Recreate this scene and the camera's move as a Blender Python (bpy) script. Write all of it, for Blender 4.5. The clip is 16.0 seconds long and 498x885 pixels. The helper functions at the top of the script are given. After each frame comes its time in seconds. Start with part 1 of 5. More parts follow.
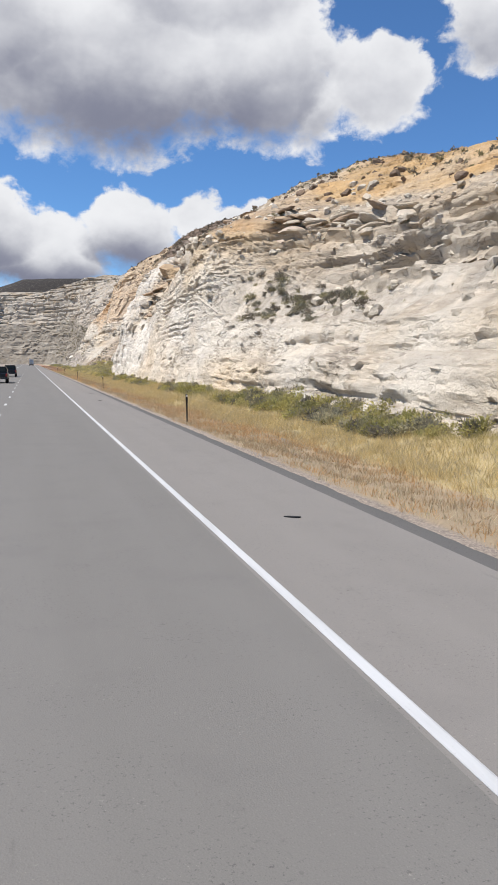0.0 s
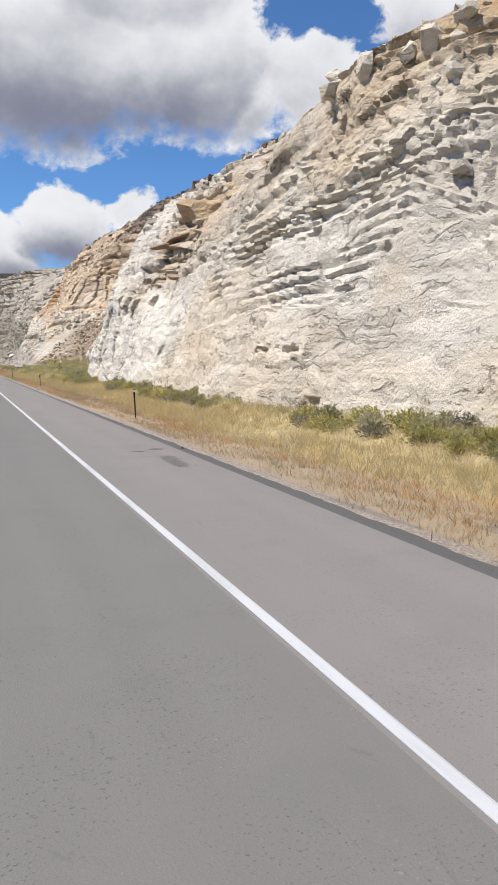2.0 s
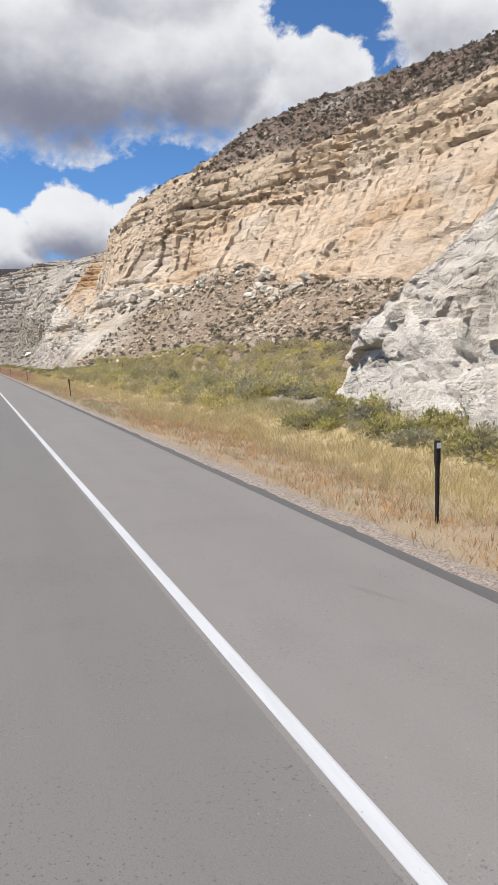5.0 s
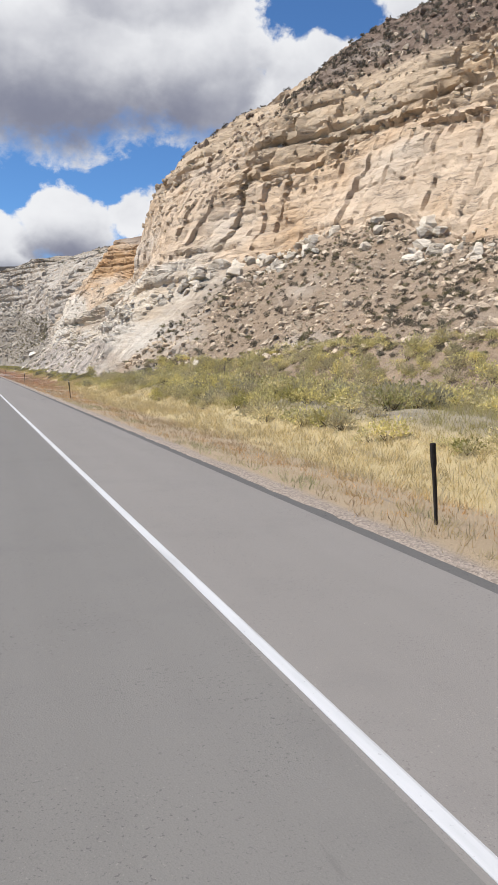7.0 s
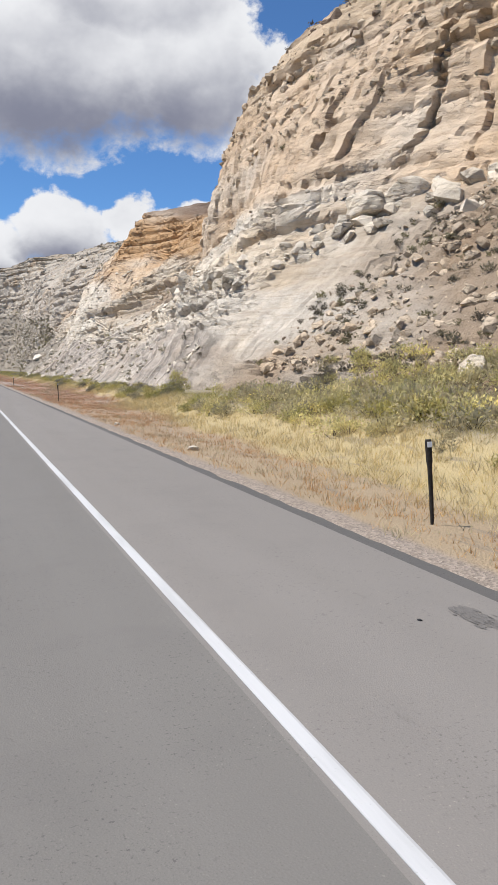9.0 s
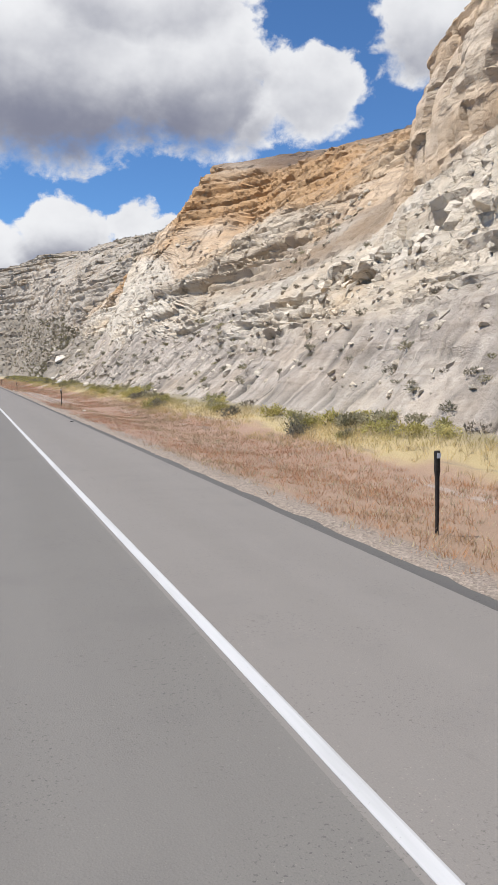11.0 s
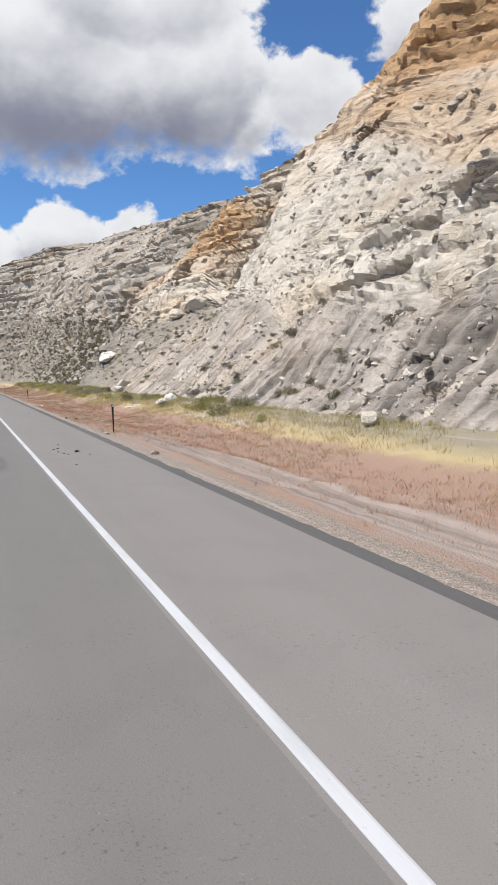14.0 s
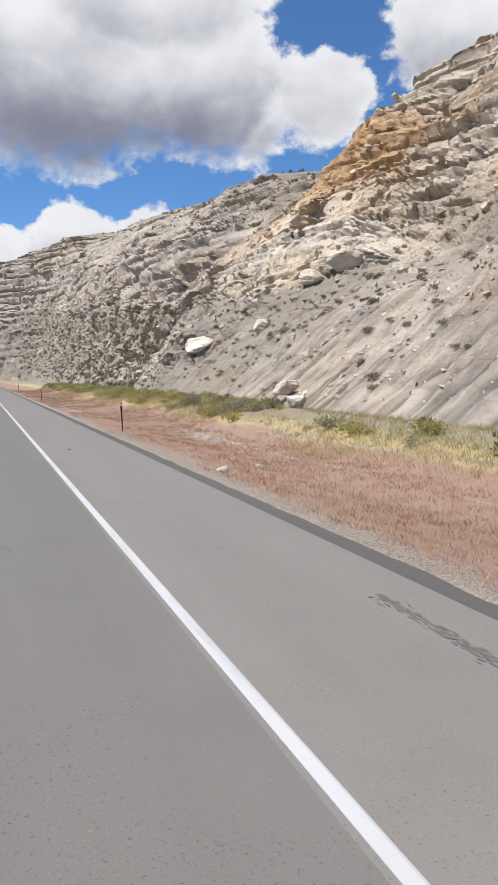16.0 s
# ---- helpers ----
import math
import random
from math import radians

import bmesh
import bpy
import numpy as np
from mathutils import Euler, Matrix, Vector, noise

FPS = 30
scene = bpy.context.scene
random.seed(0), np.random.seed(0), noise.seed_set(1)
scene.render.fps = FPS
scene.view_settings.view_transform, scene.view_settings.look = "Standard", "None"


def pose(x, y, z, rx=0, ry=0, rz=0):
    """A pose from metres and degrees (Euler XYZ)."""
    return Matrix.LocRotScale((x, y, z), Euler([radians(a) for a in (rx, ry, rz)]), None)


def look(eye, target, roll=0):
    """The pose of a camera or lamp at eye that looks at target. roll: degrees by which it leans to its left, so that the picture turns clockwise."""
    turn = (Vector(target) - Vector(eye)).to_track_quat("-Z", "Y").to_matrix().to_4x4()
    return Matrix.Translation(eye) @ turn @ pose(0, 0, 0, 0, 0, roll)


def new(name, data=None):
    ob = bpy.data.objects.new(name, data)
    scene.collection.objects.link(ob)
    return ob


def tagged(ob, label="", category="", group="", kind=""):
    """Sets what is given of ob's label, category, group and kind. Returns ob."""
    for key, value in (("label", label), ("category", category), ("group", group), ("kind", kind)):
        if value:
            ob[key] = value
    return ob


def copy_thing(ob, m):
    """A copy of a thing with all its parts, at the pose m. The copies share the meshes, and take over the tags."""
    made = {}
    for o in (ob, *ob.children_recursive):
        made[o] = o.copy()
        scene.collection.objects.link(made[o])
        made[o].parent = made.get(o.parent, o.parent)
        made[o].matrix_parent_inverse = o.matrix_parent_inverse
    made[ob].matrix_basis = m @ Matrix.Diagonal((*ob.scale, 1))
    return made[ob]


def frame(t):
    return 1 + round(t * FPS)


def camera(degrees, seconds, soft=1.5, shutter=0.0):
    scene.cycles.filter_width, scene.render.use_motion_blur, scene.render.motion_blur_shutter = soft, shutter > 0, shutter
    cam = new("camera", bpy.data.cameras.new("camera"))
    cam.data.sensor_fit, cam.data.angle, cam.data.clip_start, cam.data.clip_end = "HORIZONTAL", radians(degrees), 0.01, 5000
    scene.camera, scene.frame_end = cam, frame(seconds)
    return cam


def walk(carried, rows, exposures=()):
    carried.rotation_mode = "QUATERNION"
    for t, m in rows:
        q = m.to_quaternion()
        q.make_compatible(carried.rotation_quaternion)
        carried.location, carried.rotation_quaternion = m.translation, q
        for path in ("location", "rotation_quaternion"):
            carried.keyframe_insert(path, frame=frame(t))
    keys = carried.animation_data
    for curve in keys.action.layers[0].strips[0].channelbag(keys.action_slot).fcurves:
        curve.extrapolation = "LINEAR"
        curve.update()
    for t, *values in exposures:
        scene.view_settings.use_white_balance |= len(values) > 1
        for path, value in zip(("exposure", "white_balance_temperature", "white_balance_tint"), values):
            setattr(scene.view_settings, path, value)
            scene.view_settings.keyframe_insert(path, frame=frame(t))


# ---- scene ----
cam = camera(36.95, 16.0, 1.0)
PATH = [
    (0.0, pose(-0.536, 0.000, 2.378, 84.123, -0.996, -16.274)),
    (0.5, pose(-0.657, 10.861, 2.334, 84.181, -1.063, -17.571)),
    (1.0, pose(-0.686, 21.678, 2.297, 84.128, -1.099, -18.938)),
    (1.5, pose(-0.589, 32.466, 2.260, 84.112, -0.964, -20.099)),
    (2.0, pose(-0.427, 43.349, 2.237, 83.997, -0.393, -20.839)),
    (2.5, pose(-0.194, 54.356, 2.230, 84.135, -0.345, -21.362)),
    (3.0, pose(-0.006, 65.470, 2.223, 84.144, -0.160, -21.400)),
    (3.5, pose(0.180, 76.659, 2.220, 83.937, -0.126, -21.290)),
    (4.0, pose(0.262, 87.682, 2.223, 83.873, -0.481, -20.817)),
    (4.5, pose(0.265, 98.709, 2.232, 83.876, -0.079, -20.200)),
    (7.0, pose(-0.190, 152.363, 2.300, 84.017, -0.258, -20.614)),
    (7.5, pose(-0.120, 163.490, 2.228, 84.160, 0.138, -20.977)),
    (8.0, pose(-0.067, 174.546, 2.159, 84.184, 0.096, -21.110)),
    (8.5, pose(0.085, 185.584, 2.129, 84.348, -0.002, -21.216)),
    (9.0, pose(0.219, 196.643, 2.149, 84.319, 0.091, -21.024)),
    (9.5, pose(0.215, 207.932, 2.234, 84.515, 0.325, -20.668)),
    (10.0, pose(0.150, 218.939, 2.280, 84.569, 0.172, -20.810)),
    (12.5, pose(0.027, 275.238, 2.252, 85.049, -0.437, -20.492)),
    (13.0, pose(0.028, 286.259, 2.243, 85.194, -0.437, -20.667)),
    (13.5, pose(0.074, 297.408, 2.232, 85.094, -0.388, -20.859)),
    (14.0, pose(0.165, 308.534, 2.239, 85.107, -0.224, -20.921)),
    (14.5, pose(0.251, 319.649, 2.260, 85.168, -0.204, -20.705)),
    (15.0, pose(0.328, 330.676, 2.260, 85.225, -0.284, -20.430)),
    (15.5, pose(0.306, 341.774, 2.271, 85.161, -0.472, -20.250)),
    (16.0, pose(0.208, 353.040, 2.272, 85.051, -0.222, -19.976)),
]
walk(cam, PATH)

# world, sun and exposure
SUN_EL, SUN_AZ = radians(60.0), radians(271.0)   # azimuth clockwise from +y
sun_dir = Vector((math.sin(SUN_AZ) * math.cos(SUN_EL), math.cos(SUN_AZ) * math.cos(SUN_EL), math.sin(SUN_EL)))
sun = new("sun", bpy.data.lights.new("sun", "SUN"))
sun.data.energy, sun.data.angle, sun.data.color = 4.8, radians(0.53), (1.0, 0.962, 0.91)
scene.view_settings.exposure = 0.48
sun.matrix_world = look(sun_dir * 100, (0, 0, 0))
SKY_STRENGTH, CLOUD_STRENGTH = 0.09, 0.61


class Nodes:
    """A small builder of node trees."""

    def __init__(self, tree):
        self.t = tree
        tree.nodes.clear()

    def add(self, kind, ins=None):
        n = self.t.nodes.new(kind)
        for k, v in (ins or {}).items():
            self.put(n.inputs[k], v)
        return n

    def put(self, sock, v):
        if isinstance(v, bpy.types.NodeSocket):
            self.t.links.new(v, sock)
        elif isinstance(v, bpy.types.Node):
            self.t.links.new(v.outputs[0], sock)
        else:
            sock.default_value = v

    def m(self, op, a, b=0.0, c=0.0, clamp=False):
        n = self.add("ShaderNodeMath")
        n.operation, n.use_clamp = op, clamp
        for i, v in enumerate((a, b, c)):
            self.put(n.inputs[i], v)
        return n.outputs[0]

    def v(self, op, a, b=(0, 0, 0)):
        n = self.add("ShaderNodeVectorMath")
        n.operation = op
        self.put(n.inputs[0], a)
        self.put(n.inputs[1], b)
        return n.outputs[0]

    def attribute(self, name):
        n = self.add("ShaderNodeAttribute")
        n.attribute_name = name
        return n

    def noise(self, vec, scale, detail=4.0, rough=0.55, distort=0.0):
        return self.add("ShaderNodeTexNoise", {"Vector": vec, "Scale": scale, "Detail": detail, "Roughness": rough, "Distortion": distort}).outputs[0]

    def ramp(self, fac, lo, hi, smooth=True):
        n = self.add("ShaderNodeMapRange", {0: fac, 1: lo, 2: hi, 3: 0.0, 4: 1.0})
        if smooth:
            n.interpolation_type = "SMOOTHSTEP"
        return n.outputs[0]

    def mix(self, fac, a, b, blend="MIX"):
        n = self.add("ShaderNodeMix")
        n.data_type, n.blend_type = "RGBA", blend
        self.put(n.inputs[0], fac)
        self.put(n.inputs[6], a)
        self.put(n.inputs[7], b)
        return n.outputs[2]


def rgb(r, g, b):
    return (r, g, b, 1.0)


def build_sky():
    w = bpy.data.worlds.new("sky")
    scene.world = w
    w.use_nodes = True
    k = Nodes(w.node_tree)
    sky = k.add("ShaderNodeTexSky")
    sky.sky_type, sky.sun_disc, sky.sun_elevation, sky.sun_rotation = "NISHITA", False, SUN_EL, SUN_AZ
    sky.air_density, sky.dust_density, sky.ozone_density, sky.altitude = 1.0, 0.0, 4.0, 1900.0
    co = k.add("ShaderNodeTexCoord").outputs["Generated"]
    sep = k.add("ShaderNodeSeparateXYZ", {0: co})
    az = k.m("MULTIPLY", k.m("ARCTAN2", sep.outputs[0], sep.outputs[1]), 57.2958)
    el = k.m("MULTIPLY", k.m("ARCSINE", sep.outputs[2]), 57.2958)
    flat = k.add("ShaderNodeCombineXYZ", {0: az, 1: k.m("MULTIPLY", el, 1.25), 2: 0.0}).outputs[0]
    warp = k.add("ShaderNodeTexNoise", {"Vector": flat, "Scale": 0.16, "Detail": 7.0, "Roughness": 0.6}).outputs["Color"]
    wob = k.add("ShaderNodeSeparateXYZ", {0: k.v("SUBTRACT", warp, (0.5, 0.5, 0.5))})
    azw = k.m("ADD", az, k.m("MULTIPLY", wob.outputs[0], 4.6))
    elw = k.m("ADD", el, k.m("MULTIPLY", wob.outputs[1], 3.4))
    dens, low = None, None
    # cumulus heaps: azimuth, elevation, half widths, and how grey their bases are
    for a, e, ra, re, grey in ((5.0, 21.5, 13.5, 7.6, 1.0), (17.0, 21.2, 6.4, 6.0, 1.0), (-9.0, 23.0, 13.0, 8.0, 1.0), (25.3, 19.8, 4.5, 3.7, 0.5), (20.6, 18.6, 3.4, 3.6, 0.8),
                               (13.0, 27.0, 9.5, 5.0, 0.4), (7.2, 9.4, 4.4, 3.7, 1.35), (1.0, 7.6, 6.0, 3.4, 1.3), (12.0, 11.0, 2.0, 1.8, 0.0), (16.5, 10.4, 4.6, 1.5, 0.3),
                               (34.6, 23.6, 5.4, 4.6, 0.65), (37.0, 18.4, 3.6, 2.4, 0.3), (-6.0, 9.0, 8.0, 4.0, 1.1), (46.0, 17.0, 7.0, 5.0, 0.7), (60.0, 25.0, 8.0, 6.0, 0.7)):
        dx = k.m("DIVIDE", k.m("SUBTRACT", azw, a), ra)
        dy = k.m("DIVIDE", k.m("SUBTRACT", elw, e), re)
        d = k.m("SUBTRACT", 1.0, k.m("SQRT", k.m("ADD", k.m("MULTIPLY", dx, dx), k.m("MULTIPLY", dy, dy))))
        d = k.m("MULTIPLY", d, min(1.0, 0.25 + ra / 9.0))
        g = k.m("MULTIPLY", k.m("MULTIPLY", k.ramp(dy, 0.5, -0.75), grey), k.ramp(d, -0.05, 0.3))
        dens = d if dens is None else k.m("MAXIMUM", dens, d)
        low = g if low is None else k.m("MAXIMUM", low, g)
    # scattered heaps over the rest of the sky
    away = k.ramp(k.m("ABSOLUTE", k.m("SUBTRACT", az, 20.0)), 42.0, 60.0)
    over = k.ramp(el, 27.0, 38.0)
    rest = k.m("MULTIPLY", k.m("SUBTRACT", k.noise(k.v("MULTIPLY", co, (1, 1, 2.0)), 2.6, 6.0, 0.6), 0.60), k.m("MULTIPLY", k.m("MAXIMUM", away, over), 3.0))
    dens = k.m("MAXIMUM", dens, k.m("SUBTRACT", rest, k.m("MULTIPLY", k.m("SUBTRACT", 1.0, k.m("MAXIMUM", away, over)), 2.0)))
    fine = k.noise(flat, 0.42, 8.0, 0.6, 0.2)
    dens = k.m("ADD", dens, k.m("MULTIPLY", k.m("SUBTRACT", fine, 0.5), 0.62))
    # tops are crisp, bases fray
    alpha = k.ramp(dens, 0.0, k.m("ADD", 0.13, k.m("MULTIPLY", low, 0.26)))
    # relief of the heaps: round billows, brighter towards the top
    bent = k.v("ADD", flat, k.v("MULTIPLY", k.v("SUBTRACT", warp, (0.5, 0.5, 0.5)), (5.0, 4.0, 0.0)))
    billow = k.add("ShaderNodeTexVoronoi", {"Vector": bent, "Scale": 0.24})
    billow.feature = "SMOOTH_F1"
    puff = k.m("SUBTRACT", k.noise(flat, 0.085, 5.0, 0.55), 0.5)
    lit = k.m("ADD", k.m("MULTIPLY", puff, 1.5), k.m("MULTIPLY", k.m("SUBTRACT", 0.45, billow.outputs["Distance"]), 0.34))
    shade = k.m("SUBTRACT", k.m("ADD", k.m("MULTIPLY", low, 0.84), k.m("MULTIPLY", k.ramp(dens, 0.05, 0.5), 0.16)), lit)
    shade = k.ramp(shade, -0.04, 1.16)
    cloud = k.mix(shade, rgb(1.02, 1.03, 1.06), rgb(0.27, 0.285, 0.375))
    clear = k.mix(1.0, sky.outputs[0], rgb(0.68, 0.95, 1.16), "MULTIPLY")
    bg_sky = k.add("ShaderNodeBackground", {0: clear, 1: SKY_STRENGTH})
    bg_cloud = k.add("ShaderNodeBackground", {0: cloud, 1: CLOUD_STRENGTH})
    both = k.add("ShaderNodeMixShader", {0: alpha, 1: bg_sky, 2: bg_cloud})
    k.add("ShaderNodeOutputWorld", {0: both})


build_sky()


# materials
def principled(k, base, rough, height=None, strength=0.3, distance=0.05, metal=0.0):
    ins = {"Base Color": base, "Roughness": rough, "Metallic": metal, "Specular IOR Level": 0.3}
    if height is not None:
        ins["Normal"] = k.add("ShaderNodeBump", {"Strength": strength, "Distance": distance, "Height": height})
    k.add("ShaderNodeOutputMaterial", {0: k.add("ShaderNodeBsdfPrincipled", ins)})


def material(name):
    m = bpy.data.materials.new(name)
    m.use_nodes = True
    return m, Nodes(m.node_tree)


def place(k):
    return k.add("ShaderNodeNewGeometry").outputs["Position"]


def rock_material():
    """Bedded rock: the colour of each bed comes with the mesh, stains, grain and painted crevice shade from noise."""
    m, k = material("bedded_rock")
    p = place(k)
    tone = k.attribute("tone").outputs["Color"]
    soil = k.attribute("soil").outputs["Fac"]
    big = k.noise(p, 0.16, 5.0, 0.6)
    mid = k.noise(p, 1.3, 6.0, 0.62, 0.4)
    bed_p = k.v("MULTIPLY", p, (0.25, 0.25, 3.2))
    bed = k.noise(bed_p, 1.0, 5.0, 0.65, 0.6)
    grit = k.noise(p, 9.0, 6.0, 0.7)
    fleck = k.noise(p, 34.0, 3.0, 0.7)
    col = k.mix(k.m("MULTIPLY", k.ramp(big, 0.48, 0.7), 0.35), tone, k.mix(1.0, tone, rgb(0.86, 0.7, 0.5), "MULTIPLY"))
    col = k.mix(k.m("MULTIPLY", k.ramp(bed, 0.5, 0.68), 0.42), col, k.mix(1.0, tone, rgb(0.62, 0.56, 0.5), "MULTIPLY"))
    col = k.mix(k.m("MULTIPLY", k.ramp(mid, 0.56, 0.72), 0.4), col, k.mix(1.0, tone, rgb(0.66, 0.62, 0.58), "MULTIPLY"))
    col = k.mix(k.m("MULTIPLY", k.ramp(mid, 0.44, 0.3), 0.35), col, k.mix(1.0, tone, rgb(1.12, 1.12, 1.12), "MULTIPLY"))
    col = k.mix(k.m("MULTIPLY", k.ramp(grit, 0.56, 0.72), 0.45), col, k.mix(1.0, tone, rgb(0.48, 0.44, 0.4), "MULTIPLY"))
    speck = k.m("MULTIPLY", k.ramp(fleck, 0.58, 0.7), k.m("MULTIPLY", soil, 0.6))
    col = k.mix(speck, col, rgb(0.40, 0.35, 0.30))
    clod = k.m("MULTIPLY", k.ramp(k.noise(p, 5.5, 5.0, 0.72), 0.54, 0.64), k.m("MULTIPLY", soil, 0.6))
    col = k.mix(clod, col, k.mix(1.0, tone, rgb(0.45, 0.42, 0.4), "MULTIPLY"))
    bent = k.v("MULTIPLY", k.add("ShaderNodeTexNoise", {"Vector": p, "Scale": 0.9, "Detail": 5.0, "Roughness": 0.65}).outputs["Color"], (1.5, 1.5, 0.9))
    bare = k.m("SUBTRACT", 1.0, k.m("MULTIPLY", soil, 1.6), 0.0, True)
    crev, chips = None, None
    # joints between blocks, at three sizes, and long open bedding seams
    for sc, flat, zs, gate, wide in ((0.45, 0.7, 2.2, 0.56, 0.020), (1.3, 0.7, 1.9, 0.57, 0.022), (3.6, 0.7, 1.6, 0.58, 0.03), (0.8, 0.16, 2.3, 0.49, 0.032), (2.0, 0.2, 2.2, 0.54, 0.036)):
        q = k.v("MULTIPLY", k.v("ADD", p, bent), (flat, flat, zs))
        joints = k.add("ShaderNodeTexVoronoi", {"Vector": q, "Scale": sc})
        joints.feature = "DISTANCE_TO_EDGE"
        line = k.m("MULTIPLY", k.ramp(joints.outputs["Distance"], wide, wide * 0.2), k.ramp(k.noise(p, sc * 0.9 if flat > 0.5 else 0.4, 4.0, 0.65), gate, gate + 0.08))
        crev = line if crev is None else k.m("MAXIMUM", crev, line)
        if flat > 0.5:
            blocks = k.add("ShaderNodeTexVoronoi", {"Vector": q, "Scale": sc * 1.3})
            chip = k.m("DIVIDE", blocks.outputs["Distance"], sc * 1.3)
            chips = chip if chips is None else k.m("ADD", chips, chip)
    # small hollows, long along the bedding; their shade is painted into the colour
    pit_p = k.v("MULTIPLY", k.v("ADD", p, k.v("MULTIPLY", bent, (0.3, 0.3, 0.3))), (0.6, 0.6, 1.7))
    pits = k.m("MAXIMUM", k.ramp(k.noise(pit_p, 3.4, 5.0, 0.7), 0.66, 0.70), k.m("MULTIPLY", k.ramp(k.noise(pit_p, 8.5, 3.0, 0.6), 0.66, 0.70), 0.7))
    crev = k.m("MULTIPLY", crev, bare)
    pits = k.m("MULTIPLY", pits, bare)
    # joints and seams darkened in the base colour for shade the bump doesn't cast
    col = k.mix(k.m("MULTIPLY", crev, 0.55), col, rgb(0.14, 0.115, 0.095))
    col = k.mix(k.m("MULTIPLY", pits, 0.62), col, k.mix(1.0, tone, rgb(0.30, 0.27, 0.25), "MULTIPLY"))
    h = k.m("ADD", k.m("MULTIPLY", crev, -0.22), k.m("MULTIPLY", pits, -0.35))
    h = k.m("SUBTRACT", h, k.m("MULTIPLY", chips, k.m("MULTIPLY", k.m("ADD", bare, 0.45), 0.17)))
    h = k.m("ADD", h, k.m("ADD", k.m("MULTIPLY", bed, 0.12), k.m("ADD", k.m("MULTIPLY", mid, 0.28), k.m("MULTIPLY", grit, 0.26))))
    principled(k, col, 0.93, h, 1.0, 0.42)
    return m


def asphalt_material(name, base, worn, stripe=0.0):
    m, k = material(name)
    p = place(k)
    fine = k.noise(p, 90.0, 3.0, 0.75)
    pebble = k.add("ShaderNodeTexVoronoi", {"Vector": p, "Scale": 75.0}).outputs["Distance"]
    long_p = k.v("MULTIPLY", p, (1.0, 0.05, 1.0))
    streak = k.noise(long_p, 1.1, 3.0, 0.5)
    blotch = k.noise(p, 0.7, 5.0, 0.65)
    patch = k.noise(k.v("MULTIPLY", p, (1.0, 0.35, 1.0)), 2.6, 5.0, 0.7, 0.5)
    col = k.mix(k.m("ADD", 0.3, k.m("MULTIPLY", k.ramp(streak, 0.3, 0.72), 0.4)), rgb(*base), rgb(*worn))
    col = k.mix(k.m("MULTIPLY", k.ramp(blotch, 0.5, 0.7), 0.3), col, k.mix(1.0, col, rgb(0.8, 0.8, 0.82), "MULTIPLY"))
    col = k.mix(k.m("MULTIPLY", k.ramp(patch, 0.64, 0.72), 0.4), col, k.mix(1.0, col, rgb(0.66, 0.66, 0.66), "MULTIPLY"))
    col = k.mix(k.m("MULTIPLY", k.ramp(fine, 0.55, 0.75), 0.45), col, rgb(base[0] * 1.7, base[1] * 1.66, base[2] * 1.6))
    col = k.mix(k.m("MULTIPLY", k.ramp(fine, 0.44, 0.28), 0.5), col, rgb(base[0] * 0.45, base[1] * 0.45, base[2] * 0.47))
    pit = k.m("MULTIPLY", k.ramp(k.noise(p, 16.0, 3.0, 0.6), 0.62, 0.70), k.ramp(k.noise(p, 0.45, 3.0, 0.6), 0.48, 0.62))
    col = k.mix(k.m("MULTIPLY", pit, 0.5), col, rgb(base[0] * 0.4, base[1] * 0.4, base[2] * 0.42))
    chip_p = k.m("MULTIPLY", k.ramp(k.noise(p, 34.0, 3.0, 0.65), 0.59, 0.67), k.ramp(k.noise(p, 0.9, 4.0, 0.6), 0.36, 0.62))
    col = k.mix(k.m("MULTIPLY", chip_p, 0.6), col, rgb(base[0] * 0.35, base[1] * 0.35, base[2] * 0.37))
    light = k.m("MULTIPLY", k.ramp(k.noise(k.v("ADD", p, (7.0, 3.0, 0.0)), 40.0, 3.0, 0.65), 0.62, 0.70), k.ramp(k.noise(p, 1.2, 4.0, 0.6), 0.42, 0.66))
    col = k.mix(k.m("MULTIPLY", light, 0.6), col, rgb(base[0] * 2.1, base[1] * 2.05, base[2] * 1.95))
    principled(k, col, 0.88, k.m("ADD", pebble, k.m("MULTIPLY", fine, 0.8)), 0.2, 0.006)
    return m


def paint_material():
    m, k = material("road_paint")
    p = place(k)
    wear = k.noise(p, 26.0, 5.0, 0.7)
    dirt = k.noise(k.v("MULTIPLY", p, (1.0, 0.1, 1.0)), 5.0, 4.0, 0.6)
    col = k.mix(k.ramp(dirt, 0.4, 0.75), rgb(0.45, 0.45, 0.45), rgb(0.37, 0.37, 0.368))
    col = k.mix(k.m("MULTIPLY", k.ramp(wear, 0.62, 0.74), 0.7), col, rgb(0.2, 0.195, 0.19))
    principled(k, col, 0.7, wear, 0.2, 0.004)
    return m


